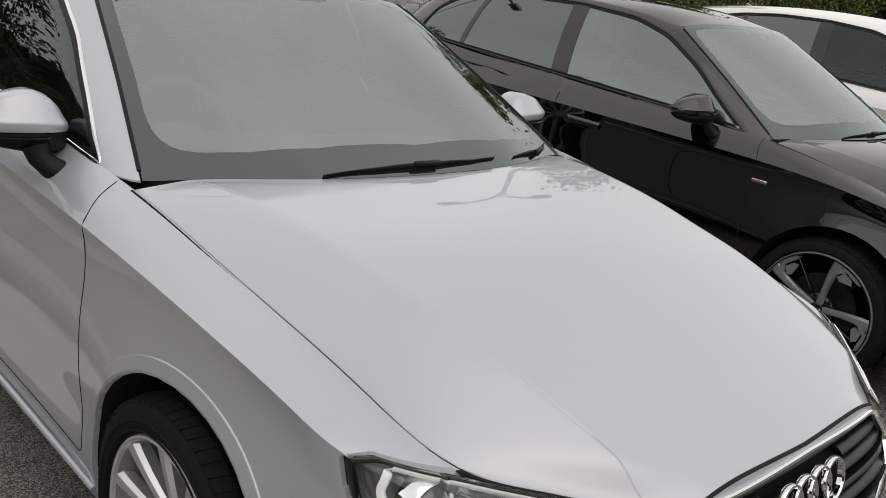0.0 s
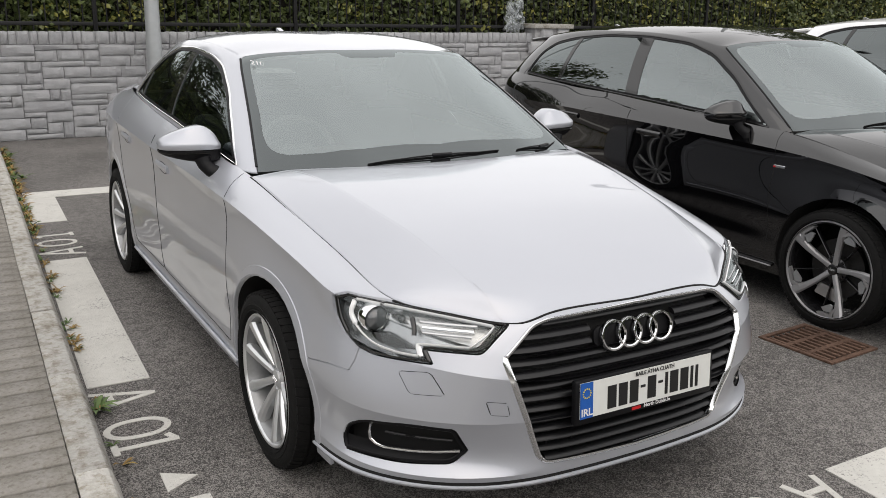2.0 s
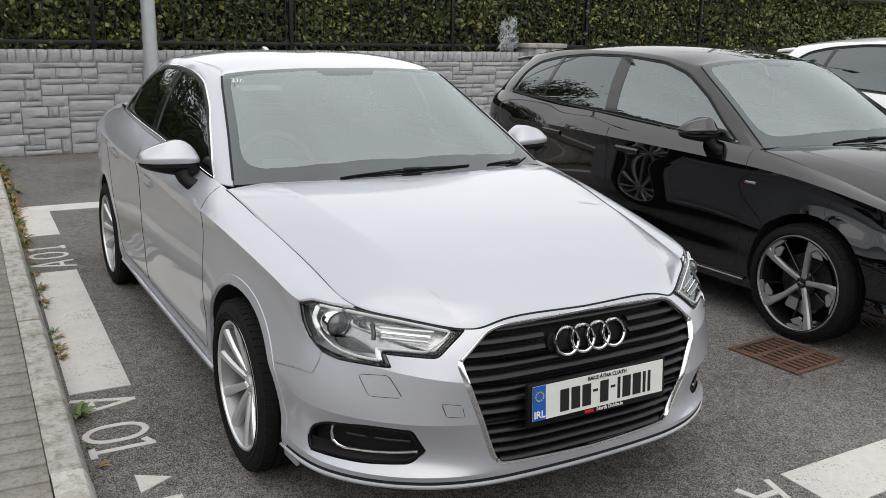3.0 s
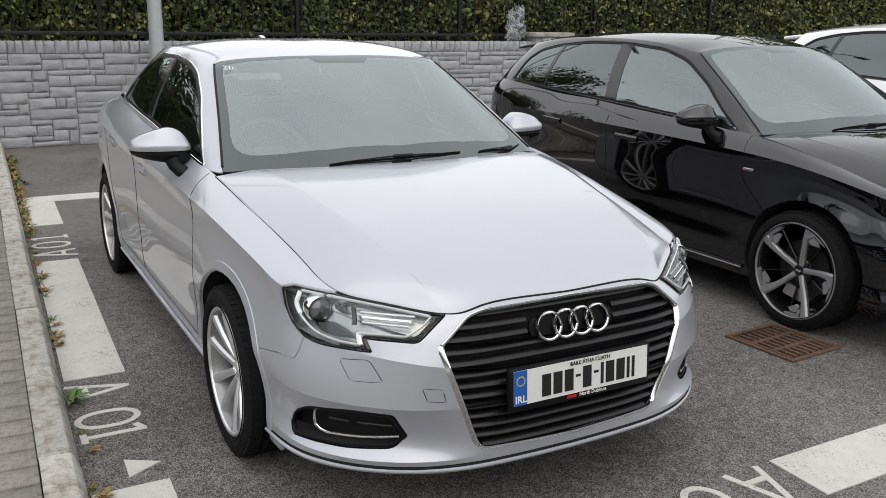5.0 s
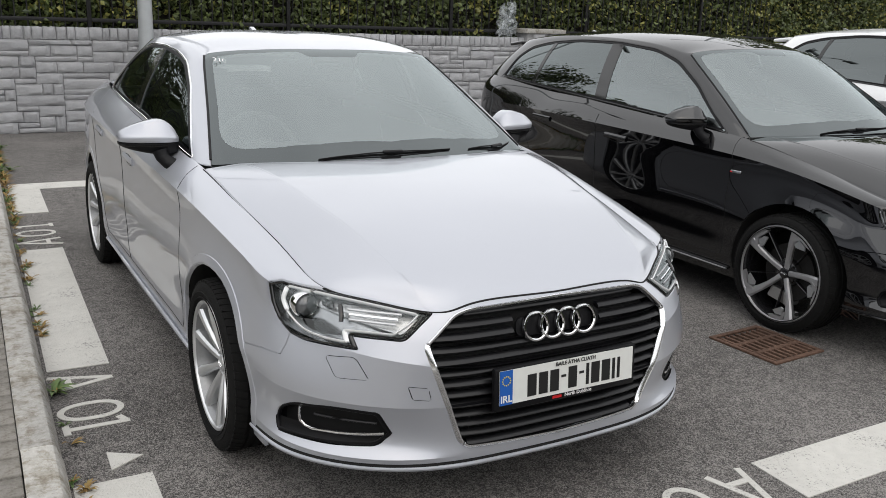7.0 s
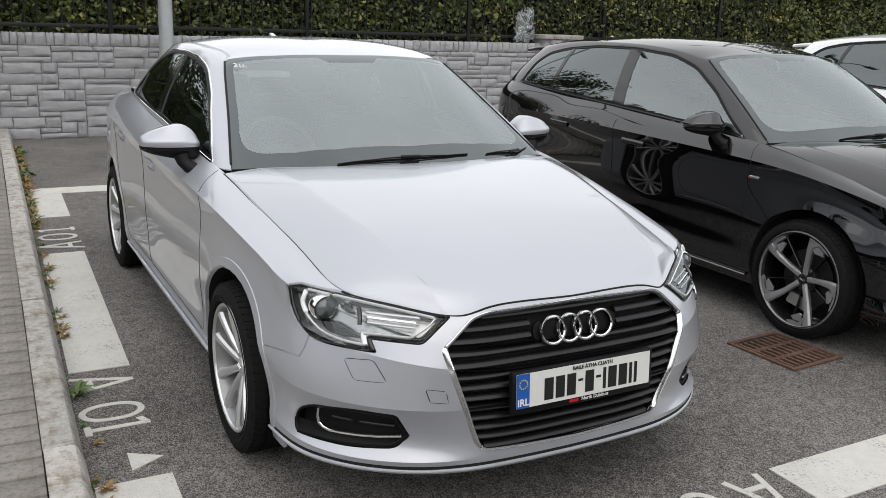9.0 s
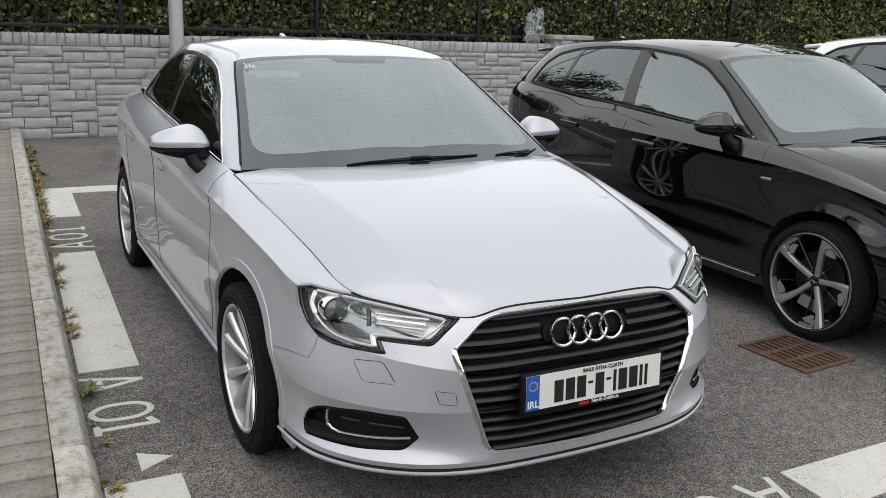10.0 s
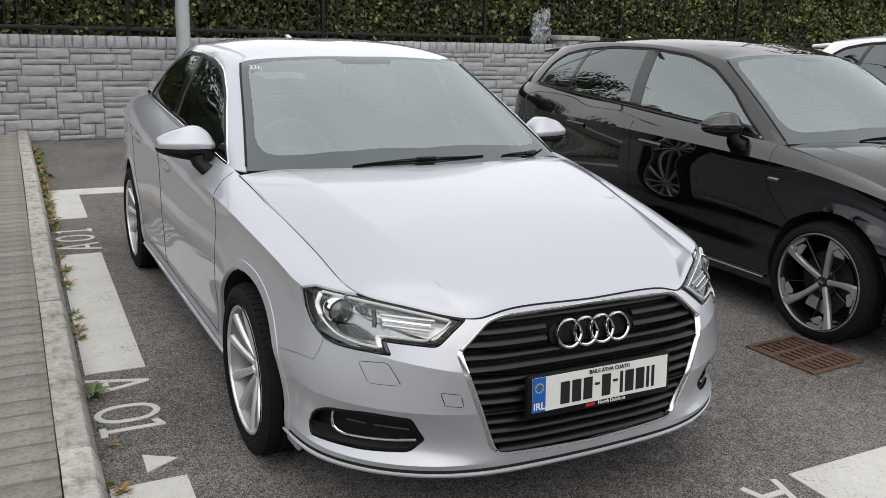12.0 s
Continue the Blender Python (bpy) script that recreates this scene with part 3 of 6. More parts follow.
def car_skins(hatch):
    """The skins of a car as bmeshes: lower body, hood, cabin, roof, and the deck of a saloon."""
    grid, marks, row = lower_skin(hatch)
    belt = grid[-1]
    low = creased_bm(grid, row, marks)
    # hood
    front, side = belt[: marks[4] + 1], belt[marks[4]: marks[7] + 1]
    foot, fm = spline(HATCH_FOOT if hatch else SALOON_FOOT, CABIN_SPANS, True)
    roof, _ = spline(HATCH_ROOF if hatch else SALOON_ROOF, CABIN_SPANS, True)
    spine, _ = spline(HOOD_SPINE, 12)
    line, _ = spline(HOOD_LINE, 8)
    if hatch:
        # a softer crown without the saloon's sharp shoulder
        for p in line:
            top, edge = np.interp(p[0], spine[:, 1], spine[:, 2]), [np.interp(p[0], side[:, 1], side[:, k]) for k in (0, 2)]
            crown = top + (edge[1] - top) * (p[1] / edge[0]) ** 2.4
            p[2] += .75 * (crown - p[2])
    rear = resample(np.vstack([foot[: fm[2] + 1], side[-1:]]), len(front))
    net = coons(resample(front, 60), resample(side, 70), resample(spine, 70), resample(rear, 60), 2.2, line)
    fold = int(60 * .6)
    hood = joined_sheets([grid_bm(net[:, :fold + 1]), grid_bm(net[:, fold:])])
    # cabin
    levels = []
    for v in np.linspace(0, 1, 13):
        k = 4 * v * (1 - v)
        p = foot * (1 - v) + roof * v
        out = np.zeros_like(p)
        flat = np.clip(np.abs(p[:, 0]) / 0.55, 0, 1)
        out[:, 0] = 0.022 * k * flat**3
        ends = 1 - flat**3
        out[:, 1] = np.where(p[:, 1] < 2.4, -0.016, 0.016) * k * ends
        out[:, 2] = 0.016 * k * ends
        levels.append(p + out)
    cabin_grid = np.array(levels)
    # roof
    a, b = fm[2], fm[9]
    spine2, _ = spline(HATCH_SPINE if hatch else SALOON_SPINE, 12)
    f2, s2, r2 = roof[: a + 1], roof[a: b + 1], roof[b:][::-1]
    n2 = len(f2)
    top = coons(f2, s2, resample(spine2, len(s2)), resample(r2, n2), 2.0)
    cab = grid_bm(cabin_grid)
    rf = grid_bm(top)
    for skin in (rf,):
        me = bpy.data.meshes.new("tmp")
        skin.to_mesh(me)
        cab.from_mesh(me)
        bpy.data.meshes.remove(me)
        skin.free()
    bmesh.ops.remove_doubles(cab, verts=cab.verts, dist=0.004)
    deck = None
    if not hatch:
        e1 = resample(belt[marks[11] + 3:], 30)
        e2 = resample(foot[fm[9]:], 30)
        rows = [e2 * (1 - v) + e1 * v + np.array([0, 0, 0.012 * 4 * v * (1 - v)]) for v in np.linspace(0, 1, 8)]
        deck = grid_bm(np.array(rows))
    for k in (cab, deck):
        if k is not None:
            bmesh.ops.recalc_face_normals(k, faces=k.faces[:])
            keep_normals(k)
    # all skins face outwards
    for k in (cab, deck):
        if k is None:
            continue
        lay = k.verts.layers.float_vector["nrm"]
        score = sum((Vector(v[lay])).dot(v.co - Vector((0, 2.3, 0.4))) for v in k.verts)
        if score < 0:
            bmesh.ops.reverse_faces(k, faces=k.faces[:])
            for v in k.verts:
                v[lay] = -Vector(v[lay])

    def ring(z):
        out = []
        for col in grid[:20, : marks[5] + 1].transpose(1, 0, 2):
            out.append([np.interp(z, col[:, 2], col[:, k]) for k in (0, 1)])
        return out

    chin = ring(.246), ring(.225)
    return low, hood, cab, deck, chin, belt[: marks[7] + 1]


def drape(points, view, tree, side=1):
    """Points of an outline laid on a skin: places and normals."""
    out = []
    for a, b in points:
        if view == "side":
            hit = tree.ray_cast(Vector((2.0 * side, a, b)), Vector((-side, 0, 0)))
        elif view == "front":
            hit = tree.ray_cast(Vector((a, -2.0, b)), Vector((0, 1, 0)))
        else:
            hit = tree.ray_cast(Vector((a, b, 3.0)), Vector((0, 0, -1)))
        if hit[0] is not None and not (view == "front" and hit[0].y > 1.0):
            n = hit[1]
            ref = Vector((side, 0, 0)) if view == "side" else Vector((0, -1, 0)) if view == "front" else Vector((0, 0, 1))
            out.append((hit[0], n if n.dot(ref) > 0 else -n))
    return out


def bead(points, radius, d=0.0, closed=False, flat=1.0, sides=8):
    """A rod on draped points, lifted by d along the skin's normals."""
    return tube([p + n * d for p, n in points], radius, closed, sides, flat, [n for _, n in points])


def front_bead(points, radius, d=0.0, closed=False, flat=1.0, sides=8):
    """A rod on points draped from the front, lifted straight forwards by d."""
    return tube([p + Vector((0, -d, 0)) for p, _ in points], radius, closed, sides, flat, (0, -1, 0))


def dense(points, step=0.02, closed=False):
    out = []
    n = len(points)
    for i in range(n if closed else n - 1):
        a, b = Vector(points[i]), Vector(points[(i + 1) % n])
        k = max(1, int((b - a).length / step))
        out += [tuple(a.lerp(b, s / k)) for s in range(k)]
    if not closed:
        out.append(tuple(points[-1]))
    return out


def flip(points):
    return [(-p[0], *p[1:]) for p in points]


def both(points):
    """An outline given for x >= 0 from the top middle to the bottom middle, closed over the other half."""
    return list(points) + [(-x, *r) for x, *r in points[::-1] if abs(x) > 1e-6]


HEADLIGHT = [(.804, .751, .010), (.771, .762, .008), (.686, .752, 0), (.600, .738, 0), (.516, .724, 0), (.418, .709, .006), (.461, .678, 0), (.515, .636, .015), (.560, .639, 0), (.640, .642, .006),
             (.633, .607, .006), (.704, .606, .02), (.747, .607, .02), (.775, .615, .025), (.791, .640, .02), (.802, .69, .02)]
LIGHT_GUIDE = [(.458, .703, .004), (.52, .714), (.60, .728), (.690, .743), (.764, .751, .01), (.779, .715, .015), (.769, .668, .025), (.744, .636, .02), (.703, .626), (.655, .623, .005), (.656, .655, .008),
               (.60, .655), (.54, .652, .008), (.493, .677, .01)]
VENT = [(.806, .288, .01), (.799, .37, .02), (.778, .408, .02), (.694, .427, .03), (.586, .419, .015), (.537, .337, .015), (.579, .299, .02), (.70, .289, .03)]
VENT_STRIP = [(.764, .398), (.761, .365), (.757, .342), (.747, .330), (.732, .325), (.670, .329), (.615, .335), (.565, .343)]
WASHER = [(.709, .577, .012), (.642, .584, .012), (.613, .520, .012), (.692, .518, .012)]
TOW = [(-.515, .506, .008), (-.459, .500, .008), (-.450, .460, .008), (-.502, .465, .008)]
GRILLE = [(0, .7225), (.315, .716, .02), (.362, .703, .02), (.458, .623, .012), (.450, .58, .02), (.405, .45, .05), (.350, .312, .02), (.328, .293, .02), (0, .284)]
BUMPER = [(-.3, .2285), (.556, .2285), (.55, .30), (.548, .52), (.40, .546), (.322, .549), (.312, .58), (.31, .70), (.26, .77), (-.3, .77)]
FRONT_DOOR = [(1.36, 1.2), (1.33, .943), (1.292, .87), (1.297, .77), (1.31, .66), (1.30, .53), (1.29, .42), (1.30, .31), (2.40, .31), (2.44, .40), (2.47, .75), (2.475, 1.2)]
REAR_DOOR = [(2.478, 1.2), (2.474, .75), (2.444, .40), (2.404, .31), (3.02, .31), (3.09, .40), (3.15, .55), (3.27, .72), (3.36, .88), (3.38, 1.2)]
SALOON_DLO = [(1.43, .972, .02), (1.60, 1.085, .06), (1.83, 1.217, .06), (2.05, 1.308, .06), (2.22, 1.344, .06), (2.5, 1.364, .08), (2.78, 1.358, .08), (3.0, 1.305, .08), (3.2, 1.19, .06), (3.36, 1.082, .02), (2.9, 1.066), (2.36, 1.038), (1.8, 1.002)]
HATCH_DLO = [(1.43, 0.972, 0.02), (1.6, 1.085, 0.06), (1.78, 1.212, 0.06), (2.02, 1.337, 0.06), (2.24, 1.397, 0.06), (2.6, 1.424, 0.08), (3.0, 1.42, 0.08), (3.35, 1.388, 0.08), (3.56, 1.344, 0.05), (3.68, 1.268, 0.05), (3.76, 1.106, 0.02), (3.45, 1.082), (2.9, 1.056), (2.36, 1.03), (1.8, 1.0)]
SCREEN = [(0, 1.08), (.38, 1.12), (.60, 1.20), (.733, 1.305, .01), (.660, 1.60), (.591, 1.90), (.566, 1.992, .02), (.35, 1.945), (0, 1.925)]
SCREEN_CLEAR = [(0, 1.213), (.315, 1.240), (.479, 1.282), (.60, 1.335, .03), (.640, 1.372, .03), (.654, 1.42, .03), (.647, 1.484), (.62, 1.592), (.557, 1.885), (.538, 1.94, .03), (.33, 1.912), (.15, 1.902, .01), (.12, 1.85, .02), (0, 1.845)]
ARCH = ((.868, .322, .362), (3.515, .322, .362))


def wheel_meshes(kind):
    """The meshes of a wheel with its outer side towards -x, made once for each kind."""
    out = {}

    def keep(key, bm, material, angle=35):
        ob = finish(key, bm, material, None, angle=angle)
        out[key] = ob.data
        bpy.data.objects.remove(ob)

    R = 0.231 if kind == "silver" else 0.252
    prof = [(-.088, R - .004), (-.104, R + .012), (-.1125, .262), (-.112, .280), (-.104, .297), (-.092, .3075), (-.078, .3112)]
    for c in (-.052, -.018, .018, .052):
        prof += [(c - .0075, .3145), (c - .006, .3065), (c + .006, .3065), (c + .0075, .3145)]
    prof += [(.078, .3112), (.092, .3075), (.104, .297), (.112, .28), (.1125, .262), (.104, R + .012), (.088, R - .004)]
    tyre = lathe(prof, 72)
    for side in (-1, 1):
        for k in range(64):
            a = 2 * math.pi * k / 64
            b = box_bm(side * .060 if side > 0 else -.100, .100 if side > 0 else -.060, -.0118, .0118, .3015, .3165, 0)
            for v in b.verts:
                if abs(v.co.x) > .09:
                    v.co.z -= .0075
                v.co.y += (abs(v.co.x) - .06) * 0.25
            add_bm(tyre, b, Matrix.Rotation(a, 4, "X"))
    for k, (r0, r1) in enumerate(((.268, .270), (.248, .2495))):
        add_bm(tyre, lathe([(-.1118 - .0016, r0 - .002), (-.1130 - .0016, r0), (-.1130 - .0016, r1), (-.1115, r1 + .002)], 72))
    keep("tyre", tyre, RUBBER, 30)
    barrel = lathe([(-.098, R + .006), (-.104, R + .003), (-.104, R - .003), (-.096, R - .008), (-.086, R - .012), (-.070, R - .018), (.06, R - .026), (.098, R - .004), (.098, R + .006)], 72)
    # silver barrel takes the darkened copy, so its shade is in the colour
    keep("wheel", barrel, RIM_SHADE if kind == "silver" else RIM_BLACK)
    edge = lathe([(-.098, R + .0075), (-.1055, R + .0045), (-.1065, R + .0005), (-.104, R - .0045), (-.097, R - .0075)], 72)
    keep("rim_edge", edge, RIM_SILVER if kind == "silver" else RIM_CUT)
    disc = lathe([(-.02, .05), (-.02, .155), (-.004, .155), (-.004, .05)], 48)
    add_bm(disc, lathe([(-.045, 0.001), (-.045, .072), (-.02, .078), (-.02, .05)], 32))
    keep("brake_disc", disc, DISC)
    cal = prism(rounded([(-.06, .10), (.06, .10), (.075, .165), (-.075, .165)], .012), -.045, .03, .006)
    bmesh.ops.transform(cal, matrix=Matrix.Rotation(radians(-80), 4, "X") @ Matrix.Rotation(radians(90), 4, "Y"), verts=cal.verts)
    keep("brake_caliper", cal, ALU)
    cap = lathe([(-.066, 0.001), (-.066, .024), (-.063, .029), (-.056, .031), (-.040, .031)], 32)
    keep("hub_cap", cap, GLOSS_BLACK if kind != "silver" else RIM_SILVER)
    hub = lathe([(-.040, .001), (-.056, .030), (-.054, .050), (-.044, .068), (-.028, .074), (-.02, .074)], 40)
    for k in range(5):
        a = radians(72 * k + 36)
        hole = lathe([(-.0535, .0), (-.0535, .0085), (-.047, .0105), (-.047, .012)], 10)
        add_bm(hub, hole, Matrix.Translation((0, .054 * math.sin(a), .054 * math.cos(a))))
    keep("hub", hub, RIM_SILVER if kind == "silver" else RIM_BLACK)
    badge = bmesh.new()
    for k in range(4):
        ring = lathe([(-.0005, .0055), (-.0025, .0062), (-.0005, .007)], 14)
        add_bm(badge, ring, Matrix.Translation((-.066, (k - 1.5) * .0092, 0)))
    keep("cap_badge", badge, CHROME)

    def blade(rows, depth):
        """A spoke: rows of (radius, middle, half width, outer x)."""
        bm = bmesh.new()
        rings = []
        for r, c, w, x in rows:
            rings.append([bm.verts.new(p) for p in ((x + .010, c - w, r), (x, c - w * .62, r), (x - .002, c, r), (x, c + w * .62, r), (x + .010, c + w, r), (x + depth, c + w * .8, r), (x + depth, c - w * .8, r))])
        for a, b in zip(rings, rings[1:]):
            for i in range(7):
                bm.faces.new((a[i], a[(i + 1) % 7], b[(i + 1) % 7], b[i]))
        bm.faces.new(rings[0])
        bm.faces.new(rings[-1][::-1])
        bmesh.ops.recalc_face_normals(bm, faces=bm.faces[:])
        return bm

    if kind == "silver":
        for key, s in (("spoke", 1), ("spoke_twin", -1)):
            keep(key, blade([(.040, s * .015, .0145, -.060), (.09, s * .028, .0150, -.074), (.14, s * .0425, .0170, -.085), (.185, s * .056, .0205, -.093), (R - .004, s * .069, .0255, -.099)], .034), RIM_SILVER, 25)
    else:
        keep("spoke", blade([(.022, .0, .018, -.060), (.06, .001, .0145, -.070), (.12, .003, .0150, -.080), (.17, .001, .0185, -.090), (.21, -.006, .0240, -.097), (R - .004, -.014, .0300, -.102)], .03), RIM_CUT, 25)

        def plate(points, x0, x1):
            """A flat piece between the spokes: corners as shares of the rim's radius and degrees round it."""
            bm = prism([(-q * R * math.sin(radians(d)), q * R * math.cos(radians(d))) for q, d in points], x0, x1)
            bmesh.ops.transform(bm, matrix=Matrix(((0, 0, 1, 0), (1, 0, 0, 0), (0, 1, 0, 0), (0, 0, 0, 1))), verts=bm.verts)
            return bm

        keep("spoke_web", plate([(.985, 11), (.985, 20), (.985, 28), (.93, 33), (.90, 26), (.91, 14), (.80, 7), (.80, 2)], -.100, -.078), RIM_CUT)
        keep("spoke_pad", plate([(.875, 12), (.865, 23), (.80, 28), (.70, 13), (.74, 8)], -.095, -.085), RIM_PAD)
        keep("spoke_twin", blade([(.045, -.0255, .0035, -.046), (.12, -.066, .0035, -.062), (.19, -.105, .0045, -.076), (R - .026, -.122, .006, -.082)], .022), RIM_BLACK, 25)
    return out


WHEELS = {}


def add_wheel(car, kind, x, y, z, turn=0.0, spin=0.0):
    if kind not in WHEELS:
        WHEELS[kind] = wheel_meshes(kind)
    meshes = WHEELS[kind]
    w = new("wheel", meshes["wheel"])
    w.parent = car
    w.matrix_local = pose(x, y, z, 0, 0, (0 if x < 0 else 180) + turn) @ pose(0, 0, 0, spin)
    for key in ("tyre", "rim_edge", "hub", "hub_cap", "cap_badge", "brake_disc", "brake_caliper"):
        o = new(key, meshes[key])
        o.parent = w
        if key == "brake_caliper":
            o.matrix_local = pose(0, 0, 0, -spin)
    for k in range(5):
        for key in ("spoke", "spoke_twin", "spoke_web", "spoke_pad"):
            if key in meshes:
                o = new("spoke_pad" if key == "spoke_pad" else "spoke", meshes[key])
                o.parent = w
                o.matrix_local = Matrix.Rotation(radians(72 * k), 4, "X")
    return w


def mirror_parts(car, side, paint, cap_black):
    """A door mirror: painted cap, black base with its stalk, and the glass that faces back."""
    # stations from the door outwards: x, top, fold, foot, front
    rows = np.array([(.786, 1.046, 1.030, .975, 1.585), (.797, 1.066, 1.036, .968, 1.572), (.822, 1.092, 1.040, .964, 1.564), (.852, 1.106, 1.043, .964, 1.562), (.900, 1.100, 1.044, .970, 1.568),
                     (.950, 1.085, 1.043, .980, 1.584), (.988, 1.068, 1.041, .990, 1.606), (1.006, 1.054, 1.037, .998, 1.626), (1.013, 1.040, 1.030, 1.004, 1.645)])
    fine, _ = spline(rows, 4)

    def shell(profile):
        bm = bmesh.new()
        vs = [[bm.verts.new((side * x, y, z)) for y, z in profile(top, fold, foot, front)] for x, top, fold, foot, front in fine]
        for p, q in zip(vs, vs[1:]):
            for i in range(len(p) - 1):
                bm.faces.new((p[i], p[i + 1], q[i + 1], q[i]))
        for end in (vs[0], vs[-1]):
            bm.faces.new(end)
        bmesh.ops.recalc_face_normals(bm, faces=bm.faces[:])
        return bm

    cut = 1.017
    bm = shell(lambda top, fold, foot, front: [(1.688, cut), (1.688, top - .008), (1.675, top - .002), (front + .055, top), (front + .038, top - .004), (front + .010, fold + .008), (front + .003, fold + .002), (front, fold - .006), (front + .002, cut + .006), (front + .005, cut)])
    cap = part("door_mirror", bm, paint, car, "door mirror with painted cap", angle=38)
    low = shell(lambda top, fold, foot, front: [(front + .007, cut - .003), (front + .006, cut - .010), (front + .012, foot + .010), (front + .022, foot + .002), (front + .034, foot), (1.675, foot), (1.684, foot + .006), (1.684, cut - .003)])
    part("mirror_base", low, TRIM_BLACK, cap, "black plastic mirror base")
    stalk = tube([(side * .865, 1.575, .985), (side * .860, 1.565, .960), (side * .842, 1.55, .94), (side * .815, 1.53, .925)], .029, False, 12, .7, (0, 1, 0), [1.15, .95, .95, 1.0])
    part("mirror_stalk", stalk, TRIM_BLACK, cap)
    g = prism(rounded([(side * .808, .982), (side * .985, 1.0), (side * .982, 1.050), (side * .85, 1.088), (side * .808, 1.066)], .02), -.002, .002)
    bmesh.ops.transform(g, matrix=Matrix(((1, 0, 0, 0), (0, 0, 1, 1.692), (0, 1, 0, 0), (0, 0, 0, 1))), verts=g.verts)
    part("mirror_glass", g, MIRROR, cap)
    strip = tube([(side * (.835 + .155 * t), 1.566 + .048 * t**2.2, 1.004) for t in (0, .2, .4, .6, .8, 1)], .0035, False, 6)
    part("mirror_indicator", strip, GLOSS_BLACK, cap)


def seat(car, x, y, rear=False):
    w = .25 if not rear else .62
    cushion = part("seat", box_bm(x - w, x + w, y - .24, y + .26, .34, .52, .05, 3), CABIN, car)
    back = box_bm(x - w, x + w, -.06, .06, 0, .60, .045, 3)
    bmesh.ops.transform(back, matrix=pose(0, y + .26, .45, -18), verts=back.verts)
    part("backrest", back, CABIN, cushion)
    for hx in ((0,) if not rear else (-.4, .4)):
        head = box_bm(x + hx - .13, x + hx + .13, -.05, .05, 0, .18, .045, 3)
        bmesh.ops.transform(head, matrix=pose(0, y + .47, 1.06, -14), verts=head.verts)
        part("headrest", head, CABIN, cushion)


def cabin_fittings(car, hatch):
    dash, _ = spline([(1.24, .90), (1.34, .945), (1.48, .965), (1.62, .962), (1.72, .94), (1.76, .88), (1.74, .76), (1.76, .60)], 4)
    bm = bmesh.new()
    rows = []
    for x in np.linspace(-.70, .70, 24):
        hump = .028 * math.exp(-((x + .37) / .19) ** 4)
        rows.append([bm.verts.new((x, y + .05 * (1 - abs(x) / .7), z - .05 * (abs(x) / .7) ** 4 + (hump if .93 < z else 0))) for y, z in dash])
    for a, b in zip(rows, rows[1:]):
        for i in range(len(a) - 1):
            bm.faces.new((a[i], a[i + 1], b[i + 1], b[i]))
    bmesh.ops.recalc_face_normals(bm, faces=bm.faces[:])
    d = part("dashboard", bm, DASH, car)
    bm2 = tube([(.182 * math.cos(a), .182 * math.sin(a), 0) for a in np.linspace(0, 2 * math.pi, 36, endpoint=False)], .016, True, 10)
    add_bm(bm2, box_bm(-.17, .17, -.022, .022, -.012, .012, .008))
    add_bm(bm2, box_bm(-.075, .075, -.07, .06, -.02, .025, .015))
    add_bm(bm2, box_bm(-.02, .02, -.17, -.04, -.012, .012, .006))
    bmesh.ops.transform(bm2, matrix=pose(-.37, 1.83, .915, 66), verts=bm2.verts)
    part("steering_wheel", bm2, DASH, car, "dark steering wheel behind the windscreen")
    for x in (-.37, .37):
        seat(car, x, 2.22)
    seat(car, 0, 3.02, True)
    floor = box_bm(-.74, .74, 1.2, 3.45, .24, .33)
    part("cabin_floor", floor, DARK, car)
    for s in (-1, 1):
        part("door_card", box_bm(*sorted((s * .735, s * .76)), 1.36, 3.25, .30, .955, .01), DASH, car)
    part("parcel_shelf", box_bm(-.66, .66, 3.24, 3.64, 1.025, 1.048, .008), CABIN, car)
    part("bulkhead", box_bm(-.74, .74, 3.46, 3.5, .25, .99), DARK, car)
    part("engine_bay", box_bm(-.62, .62, .22, 1.22, .24, .66, .05), DARK, car)
    part("underbody", box_bm(-.60, .60, .22, 4.05 if hatch else 4.25, .19, .245, .02), DARK, car)
    mir = box_bm(-.125, .125, -.018, .018, -.034, .034, .016, 3)
    bmesh.ops.transform(mir, matrix=pose(.0, 1.905, 1.262, 12), verts=mir.verts)
    m = part("rear_view_mirror", mir, TRIM_BLACK, car)
    part("mirror_foot", box_bm(-.06, .06, 1.85, 1.94, 1.285, 1.315, .012), TRIM_BLACK, m)


def wipers(car, tree, points_list):
    for pts in points_list:
        line = drape(dense(pts, .03), "top", tree)
        n = len(line)
        lean = [.55 + .9 * math.sin(math.pi * i / (n - 1)) ** 2 for i in range(n)]
        arm = tube([p + k * (.004 + .006 * c) for (p, k), c in zip(line, lean)], .0026, False, 8, .9, [k for _, k in line], lean)
        p, k = line[n // 2]
        add_bm(arm, box_bm(-.045, .045, -.006, .006, -.004, .006, .003), Matrix.Translation(p + k * .014) @ k.to_track_quat("Z", "Y").to_matrix().to_4x4())
        w = part("wiper", arm, TRIM_BLACK, car, "black windscreen wiper at rest")
        part("wiper_blade", bead(line, .0025, .003, flat=1.2), RUBBER, w)


